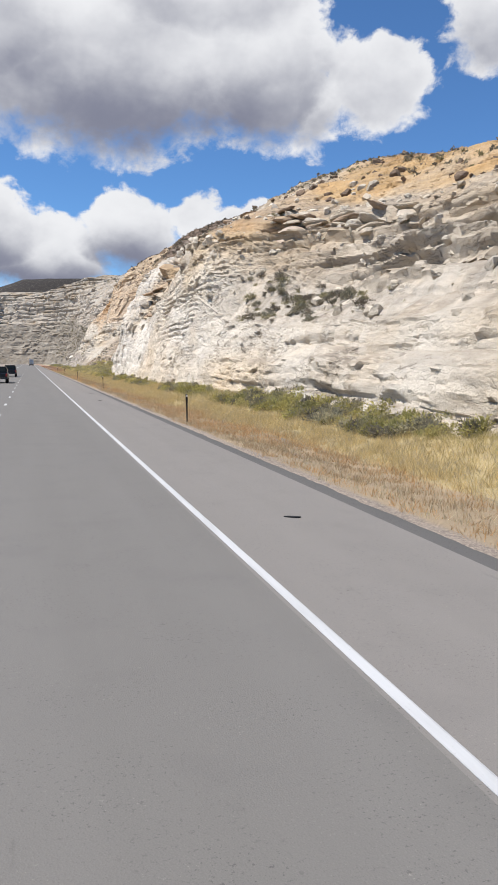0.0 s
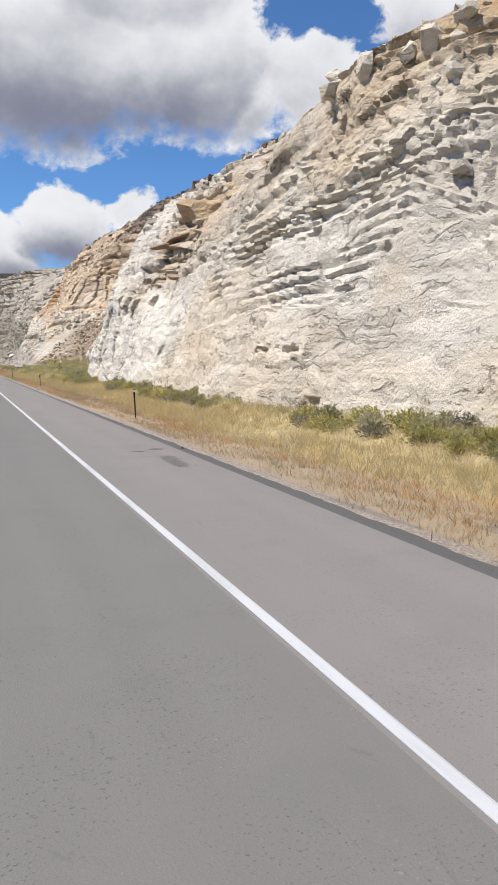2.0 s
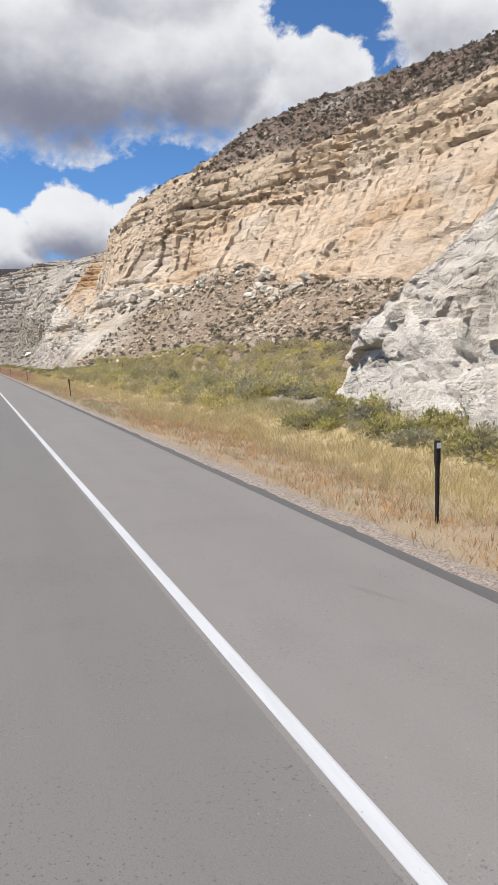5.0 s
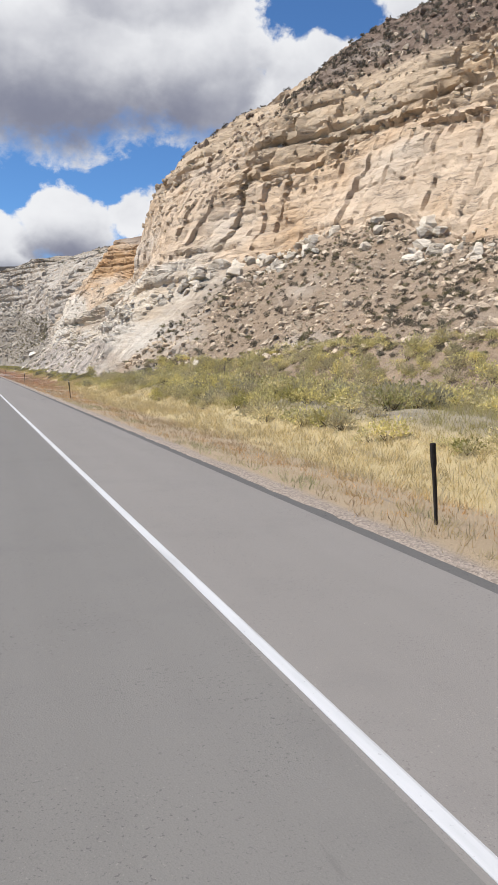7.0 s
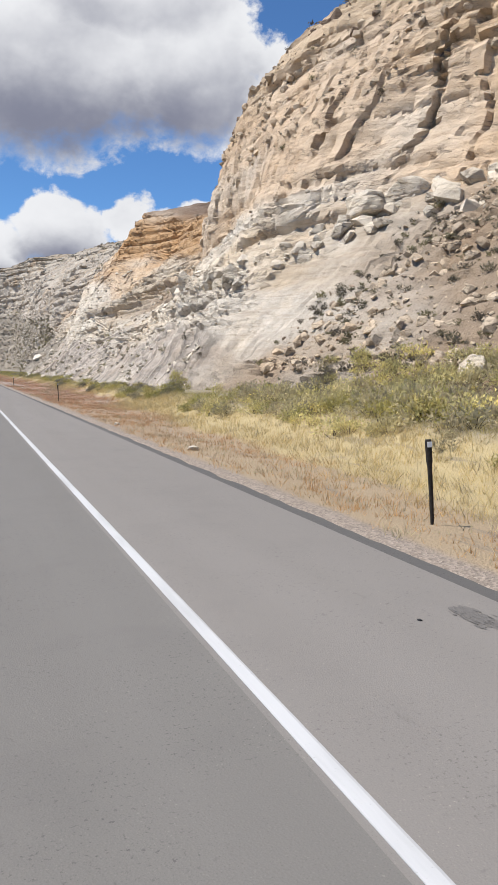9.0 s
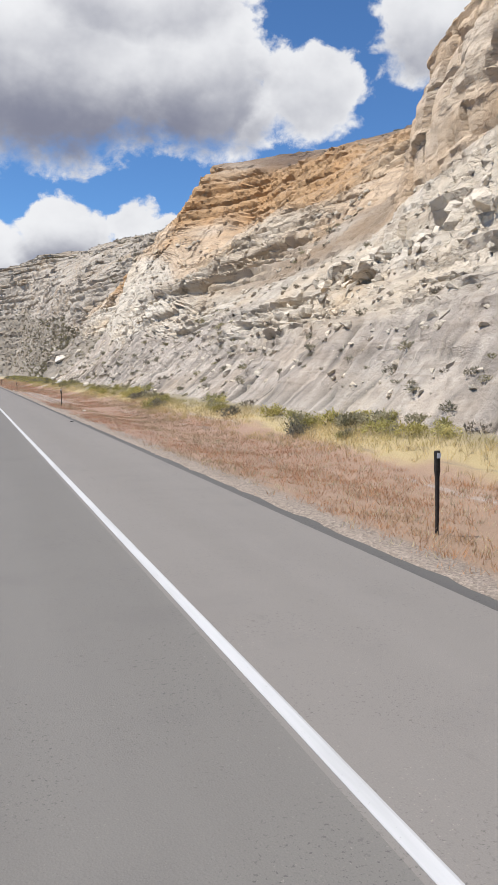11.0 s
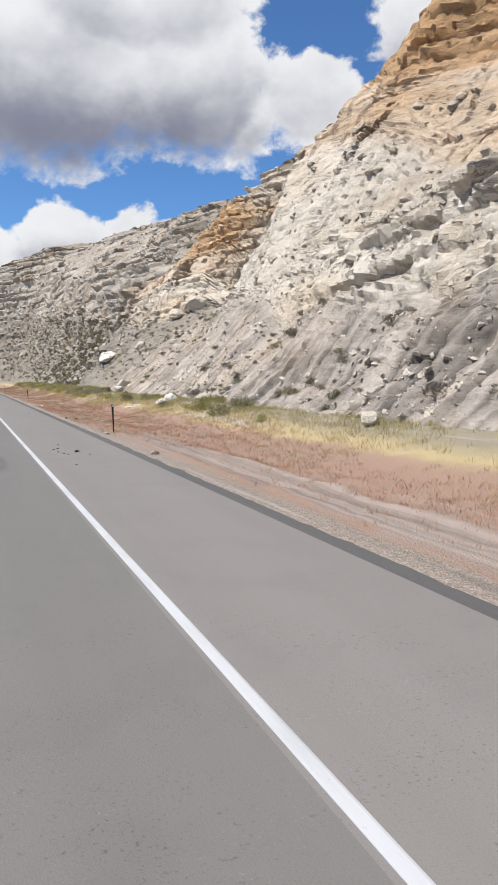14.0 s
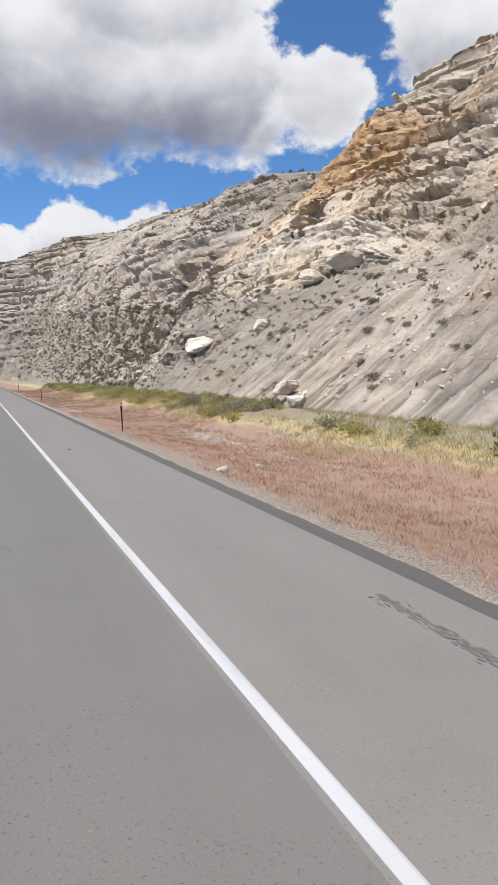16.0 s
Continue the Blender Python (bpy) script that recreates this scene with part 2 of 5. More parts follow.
def ground_material():
    """Roadside soil: gravel by the asphalt, red-brown soil, then straw and grey soil; by the distance from the road."""
    m, k = material("roadside_soil")
    p = place(k)
    xyz = k.add("ShaderNodeSeparateXYZ", {0: p})
    wob = k.m("MULTIPLY", k.m("SUBTRACT", k.noise(k.v("MULTIPLY", p, (1.0, 0.4, 1.0)), 0.5, 5.0, 0.65), 0.5), 2.6)
    x = k.m("ADD", xyz.outputs[0], wob)
    stone = k.add("ShaderNodeTexVoronoi", {"Vector": p, "Scale": 26.0})
    fine = k.noise(p, 14.0, 6.0, 0.7)
    big = k.noise(k.v("MULTIPLY", p, (1.0, 0.25, 1.0)), 0.35, 4.0, 0.6)
    gravel = k.mix(stone.outputs["Color"], rgb(0.165, 0.135, 0.11), rgb(0.36, 0.298, 0.245))
    straw = k.mix(fine, rgb(0.33, 0.255, 0.135), rgb(0.46, 0.37, 0.20))
    grey = k.mix(fine, rgb(0.20, 0.17, 0.12), rgb(0.32, 0.275, 0.19))
    late = k.ramp(xyz.outputs[1], 205.0, 275.0)
    red = k.mix(late, k.mix(fine, rgb(0.25, 0.19, 0.125), rgb(0.40, 0.31, 0.20)), k.mix(fine, rgb(0.22, 0.142, 0.102), rgb(0.36, 0.24, 0.175)))
    edge = k.m("ADD", 8.0, k.m("MULTIPLY", late, 3.0))
    col = k.mix(k.ramp(k.m("ADD", xyz.outputs[0], k.m("MULTIPLY", wob, k.m("ADD", 0.3, k.m("MULTIPLY", late, 0.35)))), k.m("ADD", 5.35, k.m("MULTIPLY", late, 0.25)), k.m("ADD", 5.7, k.m("MULTIPLY", late, 0.45))), gravel, red)
    col = k.mix(k.m("MULTIPLY", k.ramp(x, edge, k.m("ADD", edge, 0.9)), 1.0), col, straw)
    col = k.mix(k.ramp(x, 11.8, 13.2), col, grey)
    col = k.mix(k.m("MULTIPLY", k.ramp(big, 0.52, 0.7), 0.35), col, k.mix(1.0, col, rgb(0.72, 0.7, 0.68), "MULTIPLY"))
    col = k.mix(k.m("MULTIPLY", k.ramp(fine, 0.6, 0.72), 0.5), col, k.mix(1.0, col, rgb(0.5, 0.48, 0.46), "MULTIPLY"))
    dark_p = k.noise(k.v("MULTIPLY", p, (1.3, 0.16, 1.0)), 0.8, 4.0, 0.65, 0.3)
    col = k.mix(k.m("MULTIPLY", k.ramp(dark_p, 0.60, 0.68), 0.55), col, k.mix(fine, rgb(0.10, 0.085, 0.075), rgb(0.2, 0.175, 0.15)))
    pale_p = k.noise(k.v("MULTIPLY", p, (1.6, 0.05, 1.0)), 0.6, 4.0, 0.6, 0.2)
    col = k.mix(k.m("MULTIPLY", k.ramp(pale_p, 0.60, 0.68), k.m("MULTIPLY", late, 0.8)), col, k.mix(stone.outputs["Color"], rgb(0.30, 0.275, 0.25), rgb(0.46, 0.42, 0.38)))
    # scraped grey tracks along the road
    window = k.m("MULTIPLY", k.ramp(xyz.outputs[1], 296.0, 304.0), k.ramp(xyz.outputs[1], 345.0, 336.0))
    lane = k.m("MULTIPLY", k.ramp(x, 6.0, 6.5), k.ramp(x, 8.8, 8.0))
    rut = k.noise(k.v("MULTIPLY", p, (2.6, 0.03, 1.0)), 1.0, 4.0, 0.6)
    col = k.mix(k.m("MULTIPLY", window, k.m("MULTIPLY", lane, 0.85)), col, k.mix(k.ramp(rut, 0.35, 0.65), rgb(0.17, 0.135, 0.112), rgb(0.36, 0.30, 0.255)))
    principled(k, col, 0.95, k.m("ADD", k.m("MULTIPLY", stone.outputs["Distance"], 0.6), fine), 0.7, 0.06)
    return m


def leaf_material(name, spread=0.5):
    """Foliage and dry stalks; the colour of each plant comes with the mesh."""
    m, k = material(name)
    tone = k.attribute("tone").outputs["Color"]
    rnd = k.add("ShaderNodeNewGeometry").outputs["Random Per Island"]
    col = k.mix(rnd, k.mix(1.0, tone, rgb(1 - spread * 0.6, 1 - spread * 0.6, 1 - spread * 0.6), "MULTIPLY"), k.mix(1.0, tone, rgb(1 + spread * 0.5, 1 + spread * 0.45, 1 + spread * 0.4), "MULTIPLY"))
    diff = k.add("ShaderNodeBsdfDiffuse", {"Color": col, "Roughness": 0.9})
    tr = k.add("ShaderNodeBsdfTranslucent", {"Color": col})
    k.add("ShaderNodeOutputMaterial", {0: k.add("ShaderNodeMixShader", {0: 0.42, 1: diff, 2: tr})})
    return m


def plain_material(name, base, rough=0.6, metal=0.0, vary=0.25, scale=8.0, bump=0.15):
    m, k = material(name)
    p = k.add("ShaderNodeTexCoord").outputs["Object"]
    n = k.noise(p, scale, 5.0, 0.65)
    rnd = k.add("ShaderNodeObjectInfo").outputs["Random"]
    col = k.mix(k.m("MULTIPLY", k.ramp(n, 0.35, 0.7), 1.0), rgb(*[c * (1 - vary) for c in base]), rgb(*[min(1, c * (1 + vary)) for c in base]))
    col = k.mix(k.m("MULTIPLY", rnd, 0.35), col, k.mix(1.0, col, rgb(0.75, 0.75, 0.75), "MULTIPLY"))
    principled(k, col, rough, n, bump, 0.02, metal)
    return m


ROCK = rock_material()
ASPHALT = asphalt_material("lane_asphalt", (0.131, 0.123, 0.112), (0.157, 0.148, 0.136))
SHOULDER = asphalt_material("shoulder_asphalt", (0.163, 0.150, 0.136), (0.195, 0.18, 0.165))
EDGE = asphalt_material("edge_asphalt", (0.068, 0.065, 0.062), (0.11, 0.104, 0.098))
TAR = asphalt_material("tar_stain", (0.122, 0.114, 0.106), (0.14, 0.13, 0.12))
WORN = asphalt_material("worn_streak", (0.150, 0.141, 0.132), (0.165, 0.155, 0.145))
PAINT = paint_material()
SOIL = ground_material()
GRASS = leaf_material("dry_grass", 0.35)
SAGE = leaf_material("sage_leaves", 0.4)
RUBBER = plain_material("black_rubber", (0.012, 0.012, 0.013), 0.7)
POST = plain_material("dark_steel", (0.022, 0.017, 0.014), 0.75, 0.0, 0.4, 20.0)
REFLECT = plain_material("white_reflector", (0.8, 0.8, 0.8), 0.35, 0.0, 0.04)
WOOD = plain_material("grey_timber", (0.2, 0.16, 0.12), 0.85, 0.0, 0.4, 12.0)
TRAILER = plain_material("trailer_panel", (0.5, 0.51, 0.53), 0.45, 0.3, 0.08)
CARPAINT = plain_material("black_car_paint", (0.014, 0.014, 0.017), 0.25, 0.0, 0.05)
GLASS = plain_material("dark_window", (0.02, 0.024, 0.028), 0.08, 0.0, 0.05)
REDLAMP = plain_material("red_lamp", (0.35, 0.02, 0.015), 0.3)
STEEL = plain_material("chassis_steel", (0.05, 0.05, 0.052), 0.6, 0.4)


# noise on arrays
def _hash(ix, iy, iz, seed):
    h = (ix.astype(np.int64) * 374761393 + iy.astype(np.int64) * 668265263 + iz.astype(np.int64) * 2147483647 + seed * 1274126177) & 0xFFFFFFFF
    h = ((h ^ (h >> 13)) * 1274126177) & 0xFFFFFFFF
    h = ((h ^ (h >> 16)) * 2246822519) & 0xFFFFFFFF
    return ((h ^ (h >> 15)) & 0xFFFFFF) / float(0x1000000)


def value_noise(p, seed=0):
    i = np.floor(p)
    f = p - i
    f = f * f * (3 - 2 * f)
    i = i.astype(np.int64)
    out = 0
    for dx in (0, 1):
        for dy in (0, 1):
            for dz in (0, 1):
                w = (f[:, 0] if dx else 1 - f[:, 0]) * (f[:, 1] if dy else 1 - f[:, 1]) * (f[:, 2] if dz else 1 - f[:, 2])
                out = out + w * _hash(i[:, 0] + dx, i[:, 1] + dy, i[:, 2] + dz, seed)
    return out * 2 - 1


def fbm(p, octaves=4, seed=0, gain=0.5):
    out, amp, tot = 0, 1.0, 0.0
    for o in range(octaves):
        out = out + amp * value_noise(p * (2.03 ** o) + 17.3 * o, seed + o)
        tot += amp
        amp *= gain
    return out / tot


def cells(p, seed=0):
    """Cellular blocks: a random value of the nearest cell, the gap to the second nearest, and the tilt of the cell's face."""
    i = np.floor(p).astype(np.int64)
    best = np.full(len(p), 9.0)
    second = np.full(len(p), 9.0)
    val = np.zeros(len(p))
    tilt = np.zeros(len(p))
    for dx in (-1, 0, 1):
        for dy in (-1, 0, 1):
            for dz in (-1, 0, 1):
                c = i + (dx, dy, dz)
                q = np.stack([c[:, a] + _hash(c[:, 0], c[:, 1], c[:, 2], seed + 11 * a + 1) for a in range(3)], 1)
                off = p - q
                d = np.sqrt((off ** 2).sum(1))
                near = d < best
                second = np.where(near, best, np.minimum(second, d))
                val = np.where(near, _hash(c[:, 0], c[:, 1], c[:, 2], seed + 77), val)
                slope = sum(off[:, a] * (_hash(c[:, 0], c[:, 1], c[:, 2], seed + 101 + a) - 0.5) for a in range(3)) * 2
                tilt = np.where(near, slope, tilt)
                best = np.where(near, d, best)
    return val, second - best, tilt


def mesh_from(name, verts, faces, mat, tones=None, soils=None, smooth=True):
    """A mesh from arrays; faces is an (n, 3) or (n, 4) array."""
    me = bpy.data.meshes.new(name)
    n, k = faces.shape
    me.vertices.add(len(verts))
    me.vertices.foreach_set("co", np.ascontiguousarray(verts, dtype=np.float32).ravel())
    me.loops.add(n * k)
    me.loops.foreach_set("vertex_index", faces.astype(np.int32).ravel())
    me.polygons.add(n)
    me.polygons.foreach_set("loop_start", np.arange(0, n * k, k, dtype=np.int32))
    me.polygons.foreach_set("use_smooth", np.full(n, smooth))
    me.update(calc_edges=True)
    if tones is not None:
        at = me.color_attributes.new("tone", "FLOAT_COLOR", "POINT")
        at.data.foreach_set("color", np.concatenate([tones, np.ones((len(tones), 1))], 1).astype(np.float32).ravel())
    if soils is not None:
        at = me.attributes.new("soil", "FLOAT", "POINT")
        at.data.foreach_set("value", soils.astype(np.float32))
    me.materials.append(mat)
    return me


def part(name, bm, mat, parent, label=""):
    me = bpy.data.meshes.new(name)
    bm.to_mesh(me)
    bm.free()
    me.materials.append(mat)
    ob = new(name, me)
    ob.parent = parent
    if label:
        tagged(ob, label=label)
    return ob


def box(bm, x0, x1, y0, y1, z0, z1, bevel=0.0):
    r = bmesh.ops.create_cube(bm, size=1.0)
    for v in r["verts"]:
        v.co = Vector((x0 + (v.co.x + 0.5) * (x1 - x0), y0 + (v.co.y + 0.5) * (y1 - y0), z0 + (v.co.z + 0.5) * (z1 - z0)))
    if bevel > 0:
        es = list({e for v in r["verts"] for e in v.link_edges})
        bmesh.ops.bevel(bm, geom=es, offset=bevel, segments=2, affect="EDGES", profile=0.5)
    return bm


# the rock beds: colour, soil share, block relief, bed relief, fine relief, block size, block height, how far they stand in steps
BEDS = {
    "w": ((0.635, 0.575, 0.492), 0.0, 0.17, 0.10, 0.10, 1.6, 0.75, 0.12),    # white chalky cliff
    "p": ((0.59, 0.535, 0.462), 0.0, 0.62, 0.04, 0.13, 2.0, 1.1, 0.10),    # jointed white face
    "g": ((0.575, 0.515, 0.43), 0.05, 0.42, 0.20, 0.13, 1.5, 0.55, 0.55),    # grey-white bedded slabs
    "h": ((0.55, 0.49, 0.405), 0.0, 0.34, 0.05, 0.12, 2.4, 1.1, 0.22),    # pale massive rock over the shale
    "e": ((0.48, 0.425, 0.352), 0.45, 0.24, 0.10, 0.20, 0.9, 0.6, 0.15),    # pale scree
    "f": ((0.385, 0.342, 0.288), 0.05, 0.34, 0.5, 0.10, 1.6, 1.4, 0.9),    # distant grey cliff
    "u": ((0.305, 0.265, 0.215), 0.15, 0.2, 0.4, 0.10, 1.5, 0.7, 1.15),    # distant stepped upper ledges
    "q": ((0.25, 0.22, 0.18), 0.75, 0.6, 0.3, 0.30, 1.0, 0.7, 0.15),    # distant grey rubble apron
    "s": ((0.335, 0.293, 0.25), 0.55, 0.20, 0.06, 0.24, 0.8, 0.6, 0.05),    # grey shale slope
    "t": ((0.25, 0.188, 0.13), 1.0, 0.36, 0.10, 0.34, 0.7, 0.6, 0.10),    # brown rubble slope
    "r": ((0.535, 0.412, 0.292), 0.0, 0.46, 0.05, 0.10, 2.8, 1.9, 0.24),    # tan sandstone face
    "o": ((0.50, 0.385, 0.265), 0.05, 0.26, 0.18, 0.18, 1.9, 0.7, 0.95),    # tan-brown ledges
    "k": ((0.43, 0.275, 0.145), 0.05, 0.72, 0.25, 0.22, 1.8, 0.8, 0.6),    # orange cap rock
    "l": ((0.475, 0.405, 0.318), 0.0, 0.27, 0.25, 0.16, 1.9, 0.65, 1.05),    # broken pale ledges
    "y": ((0.50, 0.335, 0.165), 0.3, 0.5, 0.3, 0.28, 1.2, 0.6, 0.45),    # yellow-orange slope
    "d": ((0.15, 0.107, 0.08), 0.9, 0.55, 0.2, 0.45, 1.0, 0.6, 0.15),    # dark brown hilltop
}


# cross-sections of the valley side: y, then x and z from the toe up to the back of the crest, then a bed for each stretch between
SECTIONS = []


def section(y, beds, *xz):
    SECTIONS.append((y, beds, [(xz[i], xz[i + 1]) for i in range(0, 16, 2)]))


section(6, "ggglood", 12.2, 0.6, 13.3, 2.4, 16, 4.6, 19, 7.5, 25, 11, 31, 14.5, 40, 19, 64, 22)
section(20, "ggeloyd", 12.2, 0.6, 13.5, 2.5, 16, 4.8, 19, 7.8, 25, 11.5, 31, 15, 39, 19, 64, 22)
section(31, "ggeloyd", 12.5, 0.8, 13.4, 2.6, 15.5, 4.5, 18, 7, 24.5, 11.6, 30, 15.2, 38, 19, 62, 22)
section(40, "ggellyd", 12.8, 0.8, 14, 2.8, 16, 5, 18, 6.6, 23, 10.8, 29.5, 15.4, 37, 19.2, 60, 22)
section(48, "ggellyd", 13, 0.8, 13.6, 2.5, 16.2, 5, 19.4, 7.8, 24.5, 11.8, 29, 15.8, 36, 19.8, 58, 22)
section(60, "wgellyd", 12.8, 0.9, 13.6, 3.5, 15.2, 6, 18, 9.9, 20, 13.2, 27.5, 16.6, 36, 21.6, 56, 24)
section(66, "wwggoyd", 12.7, 0.9, 13.4, 4, 13.5, 8.4, 14.2, 10.4, 15.6, 14, 25.5, 17.6, 36, 22.8, 56, 25)
section(71, "wwggoyd", 12.5, 1, 13, 4, 13.4, 8, 14.1, 11, 14.8, 14.3, 26, 19.6, 36.4, 24, 56, 26)
section(79, "wwglold", 12.3, 1, 12.8, 4.7, 13.5, 8.7, 14.5, 11.5, 16.2, 14.8, 26, 20, 35.5, 25.4, 56, 27)
section(90, "wwllold", 12.5, 1, 13.1, 3.4, 13.9, 8.7, 15.4, 11, 17.4, 14.2, 25, 20, 34, 26, 54, 28)
section(103, "wwloold", 12.6, 1, 13.2, 4.4, 14.8, 7.6, 17, 11.9, 18.8, 14.4, 22, 18, 34, 26, 52, 28)
section(107, "wwloold", 12.8, 1, 13.3, 4.4, 15.1, 9.3, 16.5, 12.1, 19.3, 14.8, 20.8, 18.2, 34, 26, 52, 28)
section(112, "pppppgd", 12.7, 1, 13.1, 3.4, 13.8, 7, 15.1, 11.5, 16.6, 15, 20.6, 18.4, 33, 26, 50, 28)
section(117, "pppppgd", 12.2, 1, 13, 4, 13.3, 9.4, 14.6, 12, 16.2, 15.6, 19.2, 18.2, 30, 24, 46, 26)
section(120, "pppppgt", 12.4, 0.9, 12.9, 4, 13.2, 8, 14.4, 11.2, 16, 13.5, 19, 15, 26, 17, 40, 17)
section(126, "ppppggt", 12.8, 0.5, 13.2, 3, 13.6, 5.5, 14.2, 7.2, 15.5, 8.6, 18, 9.5, 24, 10, 38, 10)
section(133, "ppppggt", 13.1, 0.2, 13.4, 1.8, 13.6, 3.4, 13.9, 4.2, 15, 5, 18, 5.4, 24, 5.6, 38, 7)
section(137, "ppppttt", 13.6, 0, 14, 1, 15, 1.8, 17, 2.2, 20, 2.4, 26, 3, 34, 5, 46, 12)
section(142, "ttrrodd", 20, 0, 30, 3, 40, 8, 46, 14, 52, 21, 60, 30, 72, 40, 96, 44)
section(180, "ttrrodd", 21, 0.2, 30, 4.5, 42, 11, 46.5, 17.5, 50, 26, 58, 36, 68, 43.5, 94, 47)
section(210, "ttrrodd", 19, 0.6, 26, 4, 42, 13.5, 45.5, 20, 49, 28, 55, 37, 66, 47.5, 92, 51)
section(220, "ttrrodd", 17, 0.5, 24, 2.8, 41, 17.2, 43, 22.5, 45.5, 28.5, 51, 36, 62, 47.5, 90, 51)
section(227, "ttrrodd", 16, 0.5, 22, 3, 37.5, 16.2, 41, 22, 43.5, 28.5, 47, 36, 57, 47, 86, 50)
section(235, "ttrrodd", 15.5, 0.5, 18, 2.7, 34.5, 14.6, 37.2, 20, 39.5, 26, 43, 36, 53, 46, 80, 49)
section(242, "terrodd", 14.5, 0.5, 17, 2.8, 29, 14, 33, 20, 34.6, 25, 39, 35, 49, 44.5, 76, 47)
section(248, "sggrrod", 13.3, 0.6, 16.3, 5.2, 20, 9.2, 26, 15.5, 29.5, 23.5, 35, 31.5, 45.5, 42, 74, 43)
section(253, "sggrrod", 13, 0.6, 16.6, 5.4, 19.6, 9.8, 24.2, 15.6, 26.8, 21.5, 33, 30.5, 45, 41.5, 72, 42)
section(262, "sggrrod", 12.8, 0.7, 17.3, 6, 20.4, 10.6, 25.4, 16.5, 26.6, 23.5, 29, 28.8, 36, 37, 62, 40)
section(270, "sggrrod", 12.8, 0.7, 16.9, 5, 20.8, 9.8, 26.2, 15.8, 26.8, 21, 28, 28.4, 33, 35, 56, 38)
section(277, "sggrrod", 12.8, 0.8, 17.5, 5, 21.5, 8.6, 26.4, 14.5, 26.6, 19.5, 28.5, 25.5, 33, 31, 54, 34)
section(286, "sgerrod", 13, 0.8, 17.9, 4.4, 22, 7.6, 28.2, 13.5, 29.2, 19, 30.5, 24, 36, 27, 54, 29)
section(293, "sgetrod", 13, 0.9, 18, 4.5, 22, 7.6, 28.5, 12.2, 34, 17.5, 38, 21, 44, 25, 60, 27)
section(303, "ssetrot", 13.1, 0.9, 17.5, 4, 20.6, 7.2, 25, 10, 32, 15.5, 37, 21, 44, 27, 64, 30)
section(313, "ssgllkt", 13.2, 1, 16.5, 3.2, 19.5, 5.6, 21.4, 8.4, 27, 12, 35, 19.5, 42, 27, 66, 34)
section(325, "ssgllkd", 13.3, 1, 16.4, 3.8, 19, 7, 20.6, 11.4, 26.5, 13.5, 36, 21.5, 43, 29.5, 68, 38)
section(335, "ssgllkd", 13.5, 1, 15.8, 2.2, 18, 5.4, 21.4, 10.6, 27, 13.4, 38, 22.5, 44, 31, 70, 40)
section(348, "ssgerkd", 13.8, 1, 16.7, 3, 20, 7, 24.2, 12, 29, 15.5, 39.8, 24, 44.5, 32.5, 76, 42)
section(355, "ssgerkd", 14, 1, 17, 3.2, 20.6, 5.8, 25.6, 12.2, 30, 19, 37, 25.5, 42, 34.5, 76, 44)
section(361, "sshhrkd", 14.2, 1, 18, 4, 22, 8.6, 23.6, 12.2, 28.8, 21, 32, 25.5, 38.6, 35.8, 76, 44)
section(366, "sshhrkd", 14.3, 1, 18.5, 4.3, 22.4, 9, 24, 13, 27, 21, 33.5, 28, 37.5, 31.5, 76, 42)
section(374, "sshhllt", 14.5, 1, 21, 6.2, 23, 9.8, 24.4, 12.7, 27.4, 15, 34, 19.5, 41, 25, 76, 38)
section(381, "sshhllt", 15, 1, 21.9, 5.9, 23.6, 8.5, 27, 11.2, 31, 14, 38, 18.5, 46, 24, 76, 38)
section(391, "ssstllt", 16, 1, 22.5, 6, 26, 8.4, 30, 10.4, 36, 14.5, 44, 22, 52, 31, 76, 42)
section(400, "ssqqllo", 17, 1, 25, 7, 29, 9.2, 35, 12, 39, 17.5, 46, 27, 53, 36, 78, 44)
section(412, "qqglllo", 18, 1.3, 24.8, 6.7, 35, 12.6, 38.2, 14.6, 40.5, 20, 48, 31, 55, 41, 80, 46)
section(421, "qqgrklo", 18, 1.5, 27, 9, 33.6, 13.4, 35.6, 18.6, 39.5, 22.8, 46, 29.5, 54, 39, 80, 44)
section(430, "qqgrkll", 17.5, 1.5, 20.5, 6.8, 28.5, 10.5, 32.1, 18, 34, 21.4, 44.5, 32.5, 52, 38.5, 80, 42)
section(447, "qqlrlll", 19, 1.5, 24, 7, 29, 13, 31, 17, 37, 22, 45, 27, 54, 32, 84, 36)
section(480, "qqfffuu", 22, 2, 29, 8, 33, 14, 36, 21, 44, 26, 54, 33, 66, 40, 100, 46)
section(560, "qqfffuu", 28, 3, 38, 12, 40, 22, 43, 31, 55, 40, 70, 50, 88, 60, 130, 64)
section(621, "qqfffuu", 32, 3, 44, 17, 46.5, 31, 50, 42.5, 66, 53, 88, 70, 106, 79, 150, 84)
section(665, "qqfffuu", 34, 3, 46, 18, 49, 33, 54, 46, 76, 60, 100, 76, 114, 85, 160, 88)
section(730, "qqfffuu", 38, 3, 46, 19, 50, 36, 57, 54, 79, 74, 98, 86, 114, 92, 170, 94)
section(800, "qqfffuu", 40, 4, 47, 22, 52, 40, 60, 68, 78, 84, 95, 94, 112, 100, 180, 101)
section(860, "qqfffuu", 40, 4, 48, 26, 53, 46, 62, 72, 78, 87, 91, 96, 108, 101, 180, 102)
section(910, "qqfffuu", 34, 4, 44, 30, 50, 56, 54, 84, 58, 95, 63, 101, 84, 106, 180, 107)
section(940, "qqfffuu", 14, 4, 24, 26, 31, 50, 36, 78, 40, 90, 46, 97, 74, 102, 180, 103)
